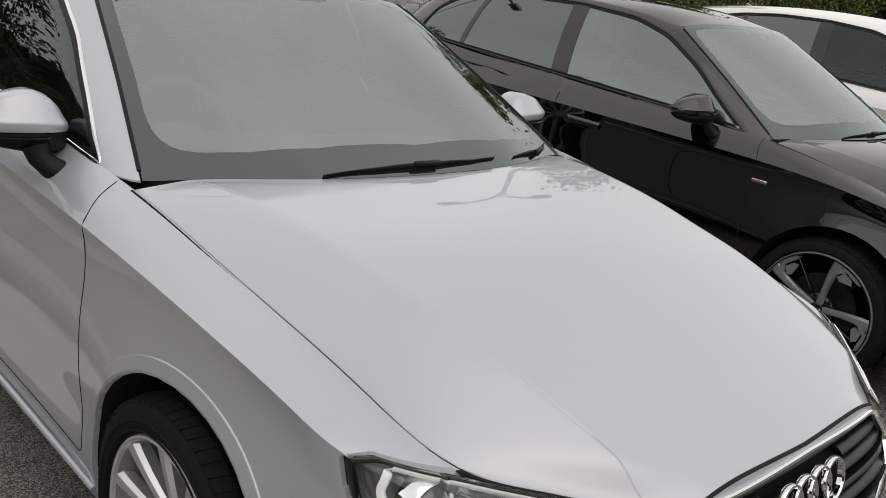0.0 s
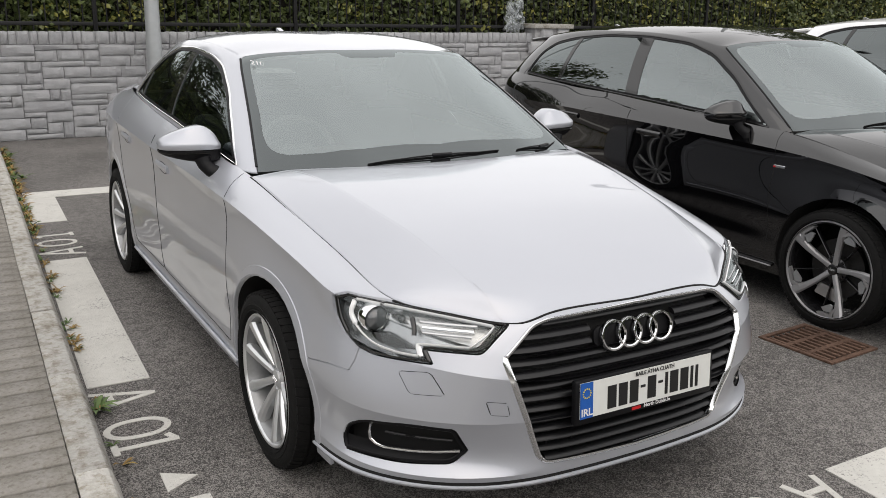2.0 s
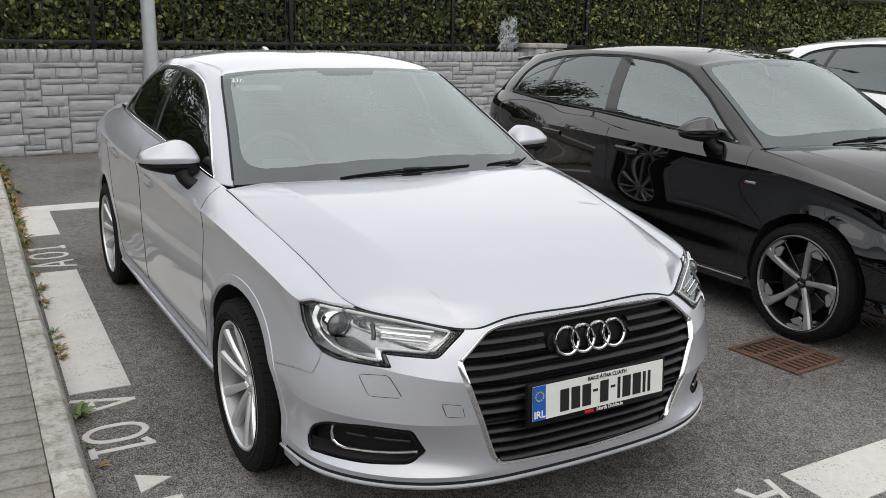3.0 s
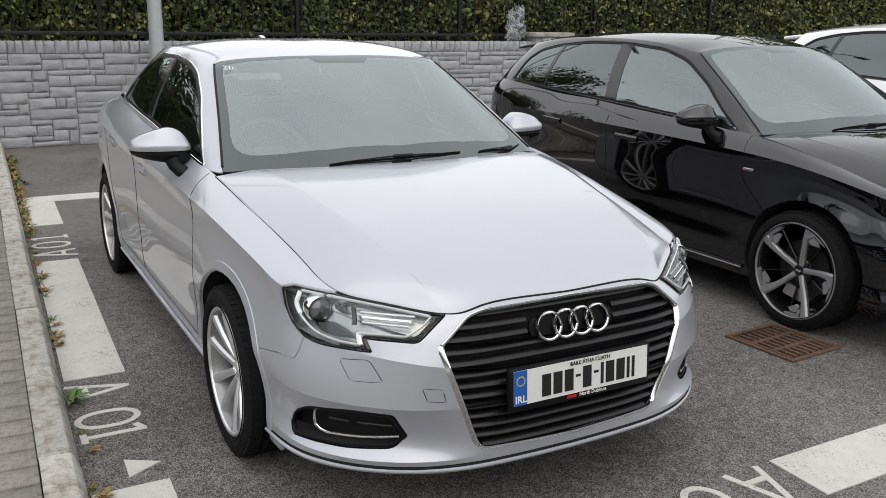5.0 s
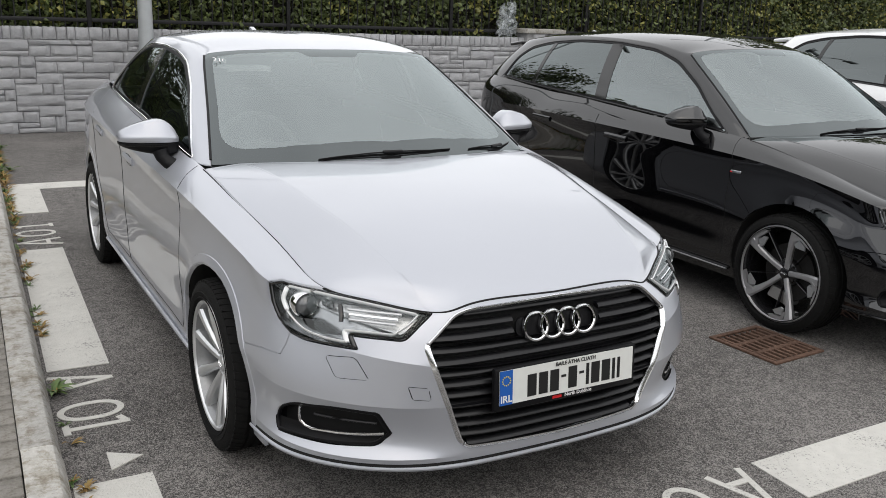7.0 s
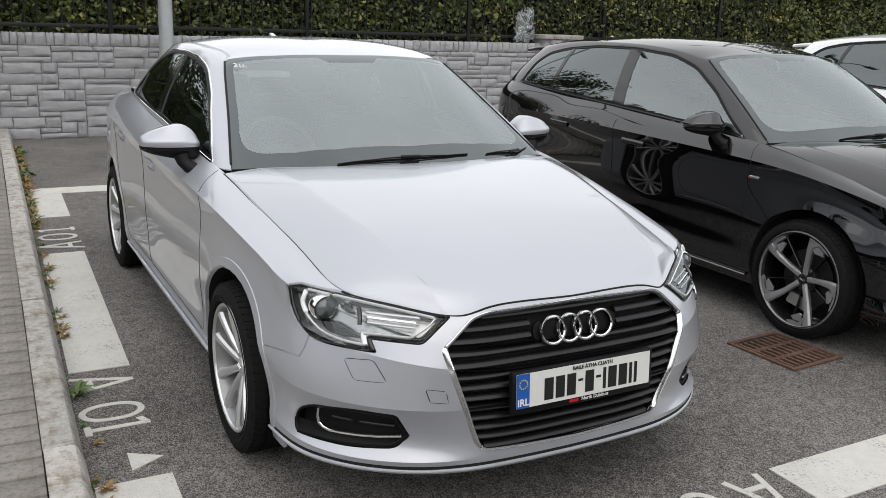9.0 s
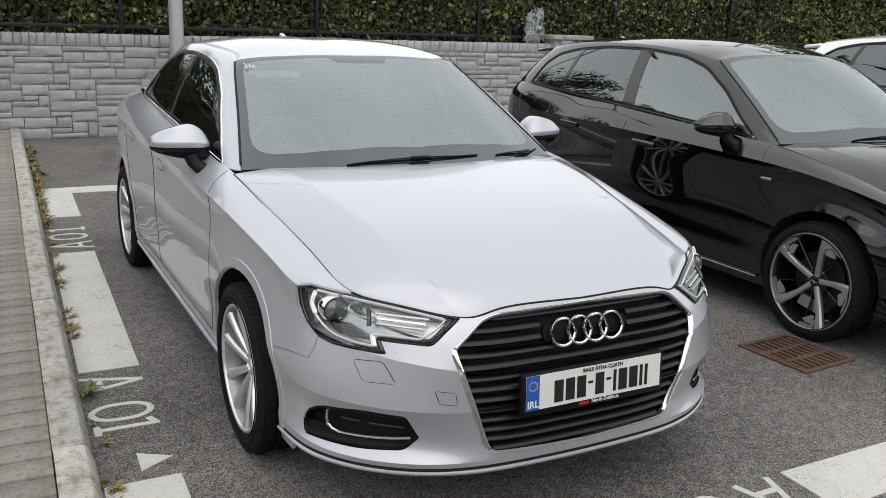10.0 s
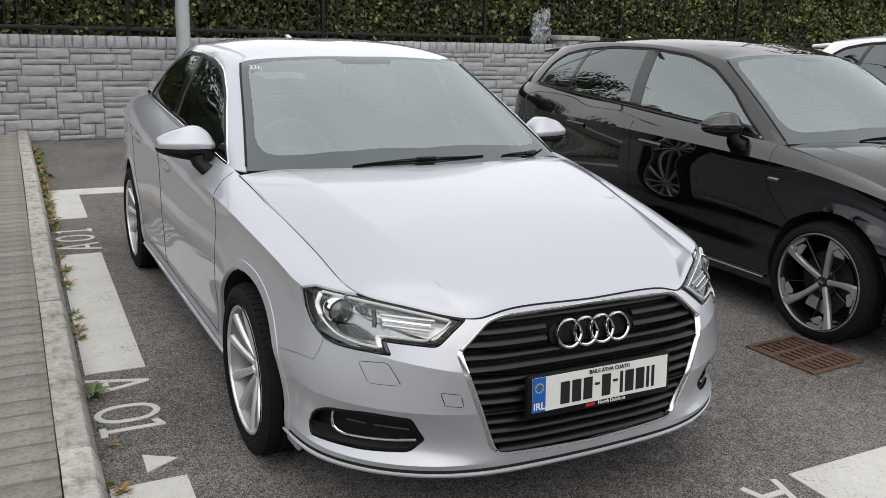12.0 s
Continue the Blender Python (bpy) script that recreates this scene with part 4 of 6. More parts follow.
def number_plate(car, y, z):
    hold = box_bm(-.272, .272, -.012, .012, -.074, .064, .008, 2)
    tilt = pose(0, y, z, -4)
    bmesh.ops.transform(hold, matrix=tilt, verts=hold.verts)
    holder = part("number_plate", hold, TRIM_BLACK, car, "white number plate in a black holder")

    def slab(name, x0, x1, z0, z1, depth, material, bevel=0.0):
        b = box_bm(x0, x1, depth - .0012, depth + .001, z0, z1, bevel)
        bmesh.ops.transform(b, matrix=tilt, verts=b.verts)
        return part(name, b, material, holder)

    slab("plate_panel", -.258, .258, -.052, .056, -.0135, PLATE_WHITE)
    slab("country_band", -.258, -.212, -.052, .056, -.0150, PLATE_BLUE)
    x = -.157
    for w in (.033, .033, .033, .018, .033, .018, .011, .033, .033, .011, .011):
        h = (.0, .008) if w == .018 else (-.040, .030)
        slab("character_bar", x, x + w, h[0], h[1], -.0150, INK)
        x += w + .0095
    for k in range(12):
        a = 2 * math.pi * k / 12
        slab("star_dot", -.235 + .014 * math.cos(a) - .0018, -.235 + .014 * math.cos(a) + .0018, .024 + .014 * math.sin(a) - .0018, .024 + .014 * math.sin(a) + .0018, -.0165, INK_YELLOW)
    for body, size, px, pz, material in (("IRL", .031, -.235, -.034, INK_WHITE), ("BAILE \u00c1THA CLIATH", .0170, .025, .0455, INK), ("North Dublin.ie", .0165, .040, -.0605, INK_WHITE)):
        t = text_bm(body, size, .0004, 1.0, .0007 if body == "IRL" else .0003)
        bmesh.ops.transform(t, matrix=tilt @ Matrix.Translation((px, -.0128 if pz < -.05 else -.0170, pz)) @ pose(0, 0, 0, 90), verts=t.verts)
        part("plate_words", t, material, holder, smooth=False)
    slab("dealer_bar", -.060, -.026, -.0655, -.0565, -.0130, INK_RED)


def emblem(car, y, z, scale=1.0):
    bm = bmesh.new()
    for k in range(4):
        prof = [(-.006, .0385), (-.009, .0420), (-.0085, .0465), (-.004, .0488), (.004, .0488), (.004, .0385)]
        ring = lathe(prof, 40)
        add_bm(bm, ring, Matrix.Translation((0, 0, 0)) @ pose((k - 1.5) * .0615, 0, 0, 0, 0, 90) )
    bmesh.ops.transform(bm, matrix=pose(0, y, z, -12), verts=bm.verts)
    e = part("emblem", bm, CHROME, car, "four interlinked chrome rings")
    back = prism(rounded([(-.16, -.03), (-.16, .03), (.16, .03), (.16, -.03)], .03), -.004, .004)
    bmesh.ops.transform(back, matrix=pose(0, y + .012, z, 78), verts=back.verts)
    part("emblem_backing", back, TRIM_BLACK, e)


def lamp(car, low, tree, outline, pick, side, dark=False):
    """A headlight cut into the skin: clear cover, dark bowl, reflector, projector and light guide."""
    skin = panel(low, outline, "front", pick, .004)
    bowl, back = skin.copy(), skin.copy()
    cover = part("headlight", skin, LAMP_GLASS, car, "clear headlight cover with black surround")
    cover.visible_shadow = False
    part("lamp_bowl", bowl_walls(bowl, .060), LAMP_GREY, cover)
    bmesh.ops.remove_doubles(back, verts=back.verts, dist=.0004)
    back.normal_update()
    lay = back.verts.layers.float_vector.get("nrm")
    for v in back.verts:
        v[lay] = v.normal if v.normal.y < 0 else -v.normal
        v.co += Vector((-side * .018, .050, -.004))
    part("lamp_back", back, LAMP_GREY, cover)
    rim = drape(dense(offset(outline, -.006), .012, True), "front", tree)
    part("lamp_surround", bead(rim, .0066, -.003, True, .35), GLOSS_BLACK, cover)
    guide = drape(dense(rounded([(side * p[0], *p[1:]) for p in LIGHT_GUIDE], .01), .010, True), "front", tree)
    part("light_guide", bead(guide, .0080, -.010, True, .4), DRL_WHITE, cover)
    for x, z, r, depth in ((.722, .700, .037, .030), (.668, .708, .011, .030)):
        pts = drape([(side * x, z)], "front", tree)
        if pts:
            p, n = pts[0]
            lens = lathe([(-.030, .001), (-.027, r * .45), (-.018, r * .8), (-.004, r), (.03, r * 1.02)], 32)
            turn = Vector((-1, 0, 0)).rotation_difference(Vector((0, -1, .0))).to_matrix().to_4x4()
            bmesh.ops.transform(lens, matrix=Matrix.Translation(p + Vector((0, depth + .012, 0))) @ turn, verts=lens.verts)
            pr = part("projector", lens, PROJECTOR, cover)
            ring = lathe([(-.006, r * 1.0), (-.010, r * 1.08), (-.004, r * 1.18), (.03, r * 1.2)], 32)
            bmesh.ops.transform(ring, matrix=Matrix.Translation(p + Vector((0, depth + .008, 0))) @ turn, verts=ring.verts)
            part("projector_ring", ring, CHROME, cover)
    # the black wedge under the projector and the bar beside it
    shade = drape(dense(rounded([(side * x, z) for x, z in ((.738, .664), (.705, .668), (.650, .634), (.705, .632), (.730, .641))], .006), .008, True), "front", tree)
    wedge = bmesh.new()
    low_ring, top_ring = [wedge.verts.new(p + Vector((0, .040, 0))) for p, _ in shade], [wedge.verts.new(p + Vector((0, .024, 0))) for p, _ in shade]
    wedge.faces.new(top_ring)
    for i in range(len(shade)):
        wedge.faces.new((low_ring[i - 1], low_ring[i], top_ring[i], top_ring[i - 1]))
    bmesh.ops.recalc_face_normals(wedge, faces=wedge.faces[:])
    part("lamp_bezel", wedge, GLOSS_BLACK, cover)
    bar = drape(dense([(side * .650, .718), (side * .660, .676)], .01), "front", tree)
    part("lamp_divider", bead(bar, .0075, -.020), GLOSS_BLACK, cover)
    for z, x0, x1 in ((.702, .50, .635), (.690, .515, .635), (.678, .525, .64)):
        line = drape(dense([(side * x0, z), (side * x1, z + .008)], .02), "front", tree)
        part("reflector_fin", bead(line, .0045, -.036), CHROME if z == .690 else LAMP_GREY, cover)


def islands(bm):
    """The separate pieces of a skin, each as a bmesh of its own."""
    out = []
    while len(bm.faces):
        first = next(iter(bm.faces))
        seen, stack = {first}, [first]
        while stack:
            f = stack.pop()
            for e in f.edges:
                for g in e.link_faces:
                    if g not in seen:
                        seen.add(g)
                        stack.append(g)
        out.append(detach(bm, list(seen)))
    bm.free()
    return out


def bowl_walls(bm, depth):
    """Only the walls that run inwards from a skin's edge."""
    lay = bm.verts.layers.float_vector.get("nrm")
    old = bm.faces[:]
    flange(bm, depth)
    bmesh.ops.delete(bm, geom=old, context="FACES_ONLY")
    bm.normal_update()
    for v in bm.verts:
        v[lay] = v.normal
    return bm


PROJECTOR = mat("projector_lens", (0.10, 0.105, 0.11), 0.08, coat=1.0, var=0.2, scale=90)


def build_car(place, paint, hatch, label, wheel, chrome, group="parked cars", detail=True, turn=0.0, side_glass=None, rear_glass=None, spins=(0, 0)):
    car = thing("car", place, label, "car", group)
    low, hood, cab, deck, chin, belt = car_skins(hatch)
    tree = BVHTree.FromBMesh(low)
    cab_tree = BVHTree.FromBMesh(cab)
    trim = CHROME if chrome else GLOSS_BLACK
    anyx = lambda c: True
    sides = {s: (lambda c, s=s: c.x * s > 0.05) for s in (-1, 1)}
    nose = lambda c: c.y < 1.0
    # wheel arches
    for cy, cz, r in ARCH:
        circle = [(cy + r * math.cos(a), cz + r * math.sin(a)) for a in np.linspace(0, 2 * math.pi, 40, endpoint=False)]
        for s in (-1, 1):
            faces = carve(low, circle, "side", lambda c, s=s: c.x * s > 0.5)
            bmesh.ops.delete(low, geom=faces, context="FACES")
            bm = bmesh.new()
            rows = []
            for a in np.linspace(radians(-12), radians(192), 52):
                row = []
                for dr, d in ((.038, -.0015), (.034, .0022), (.006, .0034), (.001, .001), (-.001, -.012)):
                    hit = drape([(cy + (r + dr) * math.cos(a), cz + (r + dr) * math.sin(a))], "side", tree, s)
                    if hit:
                        row.append(bm.verts.new(hit[0][0] + Vector((s * d, 0, 0))))
                if len(row) == 5:
                    rows.append(row)
            for p, q in zip(rows, rows[1:]):
                for i in range(4):
                    bm.faces.new((p[i], p[i + 1], q[i + 1], q[i]))
            bmesh.ops.recalc_face_normals(bm, faces=bm.faces[:])
            if hatch:
                bm.free()
            else:
                part("wheel_arch_lip", bm, paint, car, angle=25)
            # arch liner, coloured near-black for the shade over the wheel
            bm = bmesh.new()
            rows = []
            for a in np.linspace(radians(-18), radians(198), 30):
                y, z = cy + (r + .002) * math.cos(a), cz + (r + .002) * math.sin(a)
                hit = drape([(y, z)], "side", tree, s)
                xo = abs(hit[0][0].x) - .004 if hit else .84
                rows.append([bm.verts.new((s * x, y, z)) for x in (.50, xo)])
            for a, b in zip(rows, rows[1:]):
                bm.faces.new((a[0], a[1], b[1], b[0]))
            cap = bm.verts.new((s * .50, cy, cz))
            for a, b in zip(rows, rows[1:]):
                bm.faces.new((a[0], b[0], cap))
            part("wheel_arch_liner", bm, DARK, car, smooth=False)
    # lamps, grille, vents
    for s in (-1, 1):
        outline = rounded([(s * p[0], *p[1:]) for p in HEADLIGHT], .01)
        lamp(car, low, tree, outline, lambda c, s=s: c.y < 1.0 and c.x * s > .2, s)
    gout = rounded(both(GRILLE), .0, 4)
    hole = detach(low, carve(low, gout, "front", nose))
    # dark sheet behind the slats stands for the shaded depth
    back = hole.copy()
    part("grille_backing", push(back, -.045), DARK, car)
    gw = bowl_walls(hole, .05)
    frame_line = drape(dense(gout, .012, True), "front", tree)
    grille = part("grille_frame", bead(frame_line, .0100, .001, True, .6), TRIM_SATIN, car, "chrome single-frame grille surround")
    part("grille_wall", gw, TRIM_BLACK, grille)
    zs = [.300 + .0338 * k for k in range(13)]
    for z in zs:
        xs = [x for x in np.linspace(-.47, .47, 236) if inside((x, z), offset(gout, -.006))]
        if len(xs) < 4:
            continue
        for part_xs in ([xs] if not (.61 < z < .68) else [[x for x in xs if x < -.165], [x for x in xs if x > .165]]):
            line = drape([(x, z) for x in part_xs], "front", tree)
            bm = tube([p + Vector((0, .020, 0)) for p, n in line], .0150, False, 10, .5, [Vector((0, -.5, 1)) for _ in line])
            part("grille_slat", bm, SLAT, grille)
    for x in (-.40, -.315, -.23, .23, .315, .40):
        for z0, z1 in ((.34, .42), (.56, .69)):
            hit = tree.ray_cast(Vector((x, -2, (z0 + z1) / 2)), Vector((0, 1, 0)))[0]
            if inside((x, z1), offset(gout, -.03)) and inside((x, z0), offset(gout, -.03)):
                part("grille_rib", box_bm(x - .002, x + .002, hit.y + .026, hit.y + .042, z0, z1), SLAT, grille)
    emblem(car, tree.ray_cast(Vector((.004, -2, .645)), Vector((0, 1, 0)))[0].y + .001, .645)
    number_plate(car, tree.ray_cast(Vector((.004, -2, .49)), Vector((0, 1, 0)))[0].y - .012, .488)
    for s in (-1, 1):
        outline = rounded([(s * p[0], *p[1:]) for p in VENT], .02)
        skin = detach(low, carve(low, outline, "front", lambda c, s=s: c.y < 1.0 and c.x * s > .2))
        back, floor = skin.copy(), skin.copy()
        # the vent's shaded depth is a near-black sheet set back
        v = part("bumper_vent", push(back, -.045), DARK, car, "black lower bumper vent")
        part("vent_wall", bowl_walls(skin, .05), TRIM_BLACK, v)
        rim = drape(dense(offset(outline, -.006), .012, True), "front", tree)
        part("vent_rim", front_bead(rim, .0065, -.006, True, .6), TRIM_BLACK, v)
        bmesh.ops.bisect_plane(floor, geom=floor.verts[:] + floor.edges[:] + floor.faces[:], plane_co=(0, 0, .331), plane_no=(0, 0, 1), clear_outer=True)
        bmesh.ops.translate(floor, verts=floor.verts, vec=(0, .012, 0))
        part("vent_floor", floor, TRIM_BLACK, v)
        line = drape(dense([(s * .73, .378), (s * .585, .376)], .02), "front", tree)
        part("vent_blade", bead(line, .004, -.036), SLAT, v)
        strip = drape(dense([(s * x, z) for x, z in VENT_STRIP], .012), "front", tree)
        part("vent_strip", front_bead(strip, .0048, .007, flat=.8), TRIM_SATIN, v, "thin chrome strip")
        cut = rounded([(s * p[0], *p[1:]) for p in WASHER], .01)
        edge = drape(dense(cut, .008, True), "front", tree)
        # thin dark rod draws the shade in the flap's joint
        part("washer_flap_gap", front_bead(edge, .0007, -.0012, True), DARK, car)
        part("washer_flap", flange(panel(low, cut, "front", lambda c, s=s: c.y < .8 and c.x * s > .2, .0026), .006), paint, car)
    edge = drape(dense(rounded(TOW, .008), .006, True), "front", tree)
    # dark rod for the shaded joint of the towing flap
    part("tow_flap_gap", front_bead(edge, .0007, -.0012, True), DARK, car)
    part("tow_flap", flange(panel(low, rounded(TOW, .008), "front", nose, .0026), .006), paint, car)
    part("front_bumper", flange(panel(low, BUMPER, "side", lambda c: c.y < .9, .0035), .012), paint, car)
    # chin lip along the bottom of the bumper
    def chin_strip(ring, rows):
        line = [(-x, y) for x, y in ring[::-1][:-1]] + [(x, y) for x, y in ring]
        rings = [[(x, y, z) for x, y in offset(line + [(0, 2.0)], d)[:-1]] for d, z in rows]
        bm = bmesh.new()
        vs = [[bm.verts.new(p) for p in r] for r in rings]
        for a, b in zip(vs, vs[1:]):
            for i in range(len(a) - 1):
                bm.faces.new((a[i], a[i + 1], b[i + 1], b[i]))
        bmesh.ops.recalc_face_normals(bm, faces=bm.faces[:])
        return bm

    bmesh.ops.delete(low, geom=[f for f in low.faces if f.calc_center_median().z < .228 and f.calc_center_median().y < .44], context="FACES")
    part("chin_lip", chin_strip(chin[1], [(.0, .2425), (.006, .242), (.0115, .239), (.0125, .235), (.008, .228), (-.006, .2245), (-.05, .2245)]), paint, car, "body-coloured lip under the bumper")
    # dark strip stands for the shade between bumper and lip
    part("chin_gap", chin_strip(chin[0], [(.0, .252), (.002, .251), (.002, .240)]), DARK, car)
    for s in (-1, 1):
        sill = [(s * .858, y, .246) for y in np.linspace(1.24, 3.12, 12)]
        part("side_sill", tube(sill, .009, False, 8, 1.0, (0, 0, 1)), paint if not hatch else GLOSS_BLACK, car)
        if hatch:
            part("sill_strip", tube([(s * .872, y, .243) for y in np.linspace(1.24, 3.12, 12)], .004, False, 8, 1.0, (0, 0, 1)), RIM_CUT, car)
    # doors
    for s in (-1, 1):
        for key, outline, hy in (("front_door", FRONT_DOOR, 2.27), ("rear_door", REAR_DOOR, 3.08)):
            door = part(key, flange(panel(low, rounded(outline, .03), "side", sides[s], .0036)), paint, car)
            shut = drape(dense(rounded(outline, .03), .03, True), "side", tree, s)
            # dark rod in the shut line, in place of its shade
            part("door_gap", bead([k for k in shut if k[0].z < .97], .0014, -.0045), DARK, door)
            hz = .838 if key == "front_door" else .868
            grip = [(p + n * (.040 if 0 < i < 6 else .004)) for i, (p, n) in enumerate(drape([(hy - .105 + .035 * k, hz + .004 * (k / 6)) for k in range(7)], "side", tree, s))]
            # dark ring on the flat skin stands for the handle bowl's shaded edge
            cup = drape([(hy + .085 * math.cos(a), hz - .002 + .026 * math.sin(a)) for a in np.linspace(0, 2 * math.pi, 28, endpoint=False)], "side", tree, s)
            part("handle_recess", bead(cup, .0022, -.0004, True, .6), DARK, door)
            h = part("door_handle", tube(grip, .0180, False, 10, .7, (s, 0, 0)), paint, door, "body-coloured door handle" )
    # tail lamps
    end = 4.2 if not hatch else 4.2
    for s in (-1, 1):
        tail = rounded([(end - .14, .86), (end + .3, .84), (end + .3, .96), (end - .08, .965)], .02)
        part("tail_light", flange(panel(low, tail, "side", sides[s], .004)), LENS_RED, car, "red tail light")
    part("body_shell", flange(low, .012), paint, car)
    part("hood", flange(hood_gap(hood), .014), paint, car)
    rim = [Vector((-x, y, z)) for x, y, z in belt[::-1][:-1]] + [Vector(p) for p in belt]
    # dark rod along the hood's joint stands for the shade in it
    part("hood_gap", tube([p + (Vector((math.copysign(-.003, p.x), .001, -.004)) if p.y > .36 else Vector((0, .001, -.0034))) for p in rim], .0038, False, 8), DARK, car)
    if deck is not None:
        part("boot_lid", deck, paint, car)
    # glass
    screen = panel(cab, rounded(both(SCREEN), 0, 4), "top", lambda c: c.y < 2.2 and c.z > .9, .004)
    clear = detach(screen, carve(screen, rounded(both(SCREEN_CLEAR), 0, 4), "top", anyx))
    ws = part("windscreen", clear, WINDSCREEN_CLEAR if hatch else WINDSCREEN, car)
    ws.visible_shadow = False
    part("screen_border", screen, FRIT, ws, "black printed windscreen border")
    for s in (-1, 1):
        edge = drape(dense([(s * x, y) for x, y in ((.733, 1.306), (.660, 1.60), (.591, 1.90), (.568, 1.985))], .03), "top", cab_tree)
        part("screen_seal", bead(edge, .005, .001, flat=.7), TRIM_BLACK, ws)
    if hatch:
        rear = [(0, 4.13), (.55, 4.09), (.62, 4.0), (.52, 3.86), (0, 3.90)]
    else:
        rear = [(0, 3.86), (.5, 3.80), (.60, 3.68), (.50, 3.34), (.3, 3.375), (0, 3.385)]
    rw = part("rear_window", panel(cab, rounded(both(rear), 0), "top", lambda c: c.y > 3.0 and c.z > .9, .004), rear_glass or PRIVACY_GLASS, car)
    rw.visible_shadow = False
    line = drape(dense(rounded(both(rear), 0), .03, True), "top", cab_tree)
    part("rear_window_seal", bead(line, .009, -.006, True, .6), TRIM_BLACK, car)
    dlo = rounded(HATCH_DLO if hatch else SALOON_DLO, .02)
    if hatch:
        panes = [("front_window", [(1.46, .5), (2.50, .5), (2.505, 1.05), (2.56, 1.5), (1.0, 1.5), (1.0, .9)], side_glass or SIDE_GLASS),
                 ("rear_window_pane", [(2.60, .5), (2.615, 1.05), (2.665, 1.5), (3.22, 1.5), (3.29, 1.30), (3.335, 1.05), (3.34, .5)], rear_glass or PRIVACY_GLASS),
                 ("quarter_window", [(3.375, .5), (3.37, 1.05), (3.325, 1.30), (3.26, 1.5), (3.9, 1.5), (3.9, .5)], rear_glass or PRIVACY_GLASS)]
    else:
        panes = [("front_window", [(1.46, .5), (2.42, .5), (2.425, 1.05), (2.45, 1.5), (1.0, 1.5), (1.0, .9)], side_glass or SIDE_GLASS),
                 ("rear_window_pane", [(2.52, .5), (2.525, 1.05), (2.54, 1.5), (3.10, 1.5), (3.13, 1.2), (3.17, .5)], side_glass or SIDE_GLASS),
                 ("quarter_window", [(3.20, .5), (3.16, 1.2), (3.13, 1.5), (3.6, 1.5), (3.6, .5)], side_glass or SIDE_GLASS)]
    for s in (-1, 1):
        skin = panel(cab, dlo, "side", sides[s], .006)
        inner = offset(dlo, -.016)
        glass = detach(skin, carve(skin, inner, "side", anyx))
        for key, poly, material in panes:
            g = detach(glass, carve(glass, poly, "side", anyx))
            if len(g.faces):
                pane = part(key, push(g, -.004), material, car)
                pane.visible_shadow = False
        for piece in islands(glass):
            part("window_pillar", flange(piece, .012), GLOSS_BLACK, car)
        part("window_seal", flange(skin, .012), TRIM_BLACK, car)
        line = drape(dense(dlo, .02, True), "side", cab_tree, s)
        part("window_trim", bead(line, .0055, .001, True, .55), trim, car, "bright window trim" if chrome else "gloss black window trim")
    part("cabin_shell", flange(cab.copy(), .012), paint, car)
    lining = flange(push(cab, -.028), -.020)
    part("headlining", lining, CABIN, car)
    # fittings
    for s in (-1, 1):
        mirror_parts(car, s, paint, hatch)
    cabin_fittings(car, hatch)
    wipers(car, cab_tree, [
        [(-.345, 1.160), (-.19, 1.147), (-.03, 1.143), (.15, 1.151), (.255, 1.166)], [(.36, 1.183), (.50, 1.233), (.58, 1.263), (.66, 1.323)]])
    ty = 3.60 if hatch else 3.02
    spine = cab_tree.ray_cast(Vector((.004, ty, 3)), Vector((0, 0, -1)))
    fin = prism([(-.06, 0), (.05, 0), (.058, .032), (.046, .034), (.0, .018)], -.013, .013, .005)
    bmesh.ops.transform(fin, matrix=Matrix.Translation((0, ty, spine[0].z - .004)) @ Matrix(((0, 0, 1, 0), (1, 0, 0, 0), (0, 1, 0, 0), (0, 0, 0, 1))), verts=fin.verts)
    part("roof_aerial", fin, paint if not hatch else ALU, car)
    if hatch:
        sp = box_bm(-.56, .56, 3.82, 4.0, 1.386, 1.412, .01)
        for v in sp.verts:
            v.co.z += (3.9 - v.co.y) * .12 - .05 * (abs(v.co.x) / .56) ** 3
        part("roof_spoiler", sp, paint, car)
        for s in (-1, 1):
            p, n = drape([(1.262, .785)], "side", tree, s)[0]
            part("fender_badge", box_bm(*sorted((p.x - s * .002, p.x + s * .006)), 1.225, 1.298, .779, .795, .003), CHROME, car)
            part("badge_mark", box_bm(*sorted((p.x + s * .002, p.x + s * .008)), 1.286, 1.300, .7795, .788, .002), INK_RED, car)
    for y, x, z, tn in ((.887, .768, .309, turn), (3.53, .758, .309, 0)):
        for s in (-1, 1):
            add_wheel(car, wheel, s * x, y, z, tn, spins[0] if y < 2 else spins[1])
    return car


def hood_gap(bm):
    """Draws the hood's edge in by a joint's width."""
    count = {}
    for v in bm.verts:
        count[v.co.to_tuple(4)] = count.get(v.co.to_tuple(4), 0) + 1
    for v in bm.verts:
        key = v.co.to_tuple(4)
        rim = [e for e in v.link_edges if len(e.link_faces) == 1]
        if rim and (count[key] == 1 or v.co.y < .2 or v.co.y > 1.08):
            d = Vector((0, .75, 0)) - Vector((v.co.x, v.co.y, 0))
            v.co += d.normalized() * .0042
    return bm


# ---------------------------------------------------------------- the car park
ASPHALT = mat("worn_asphalt", (0.075, 0.074, 0.072), 0.92, bump=0.7, bump_scale=170)
an, al = ASPHALT.node_tree.nodes, ASPHALT.node_tree.links
a_co = an.new("ShaderNodeTexCoord")
chips = an.new("ShaderNodeTexVoronoi")
chips.inputs["Scale"].default_value = 225
grit, patch = an.new("ShaderNodeTexNoise"), an.new("ShaderNodeTexNoise")
grit.inputs["Scale"].default_value, grit.inputs["Detail"].default_value = 210, 3
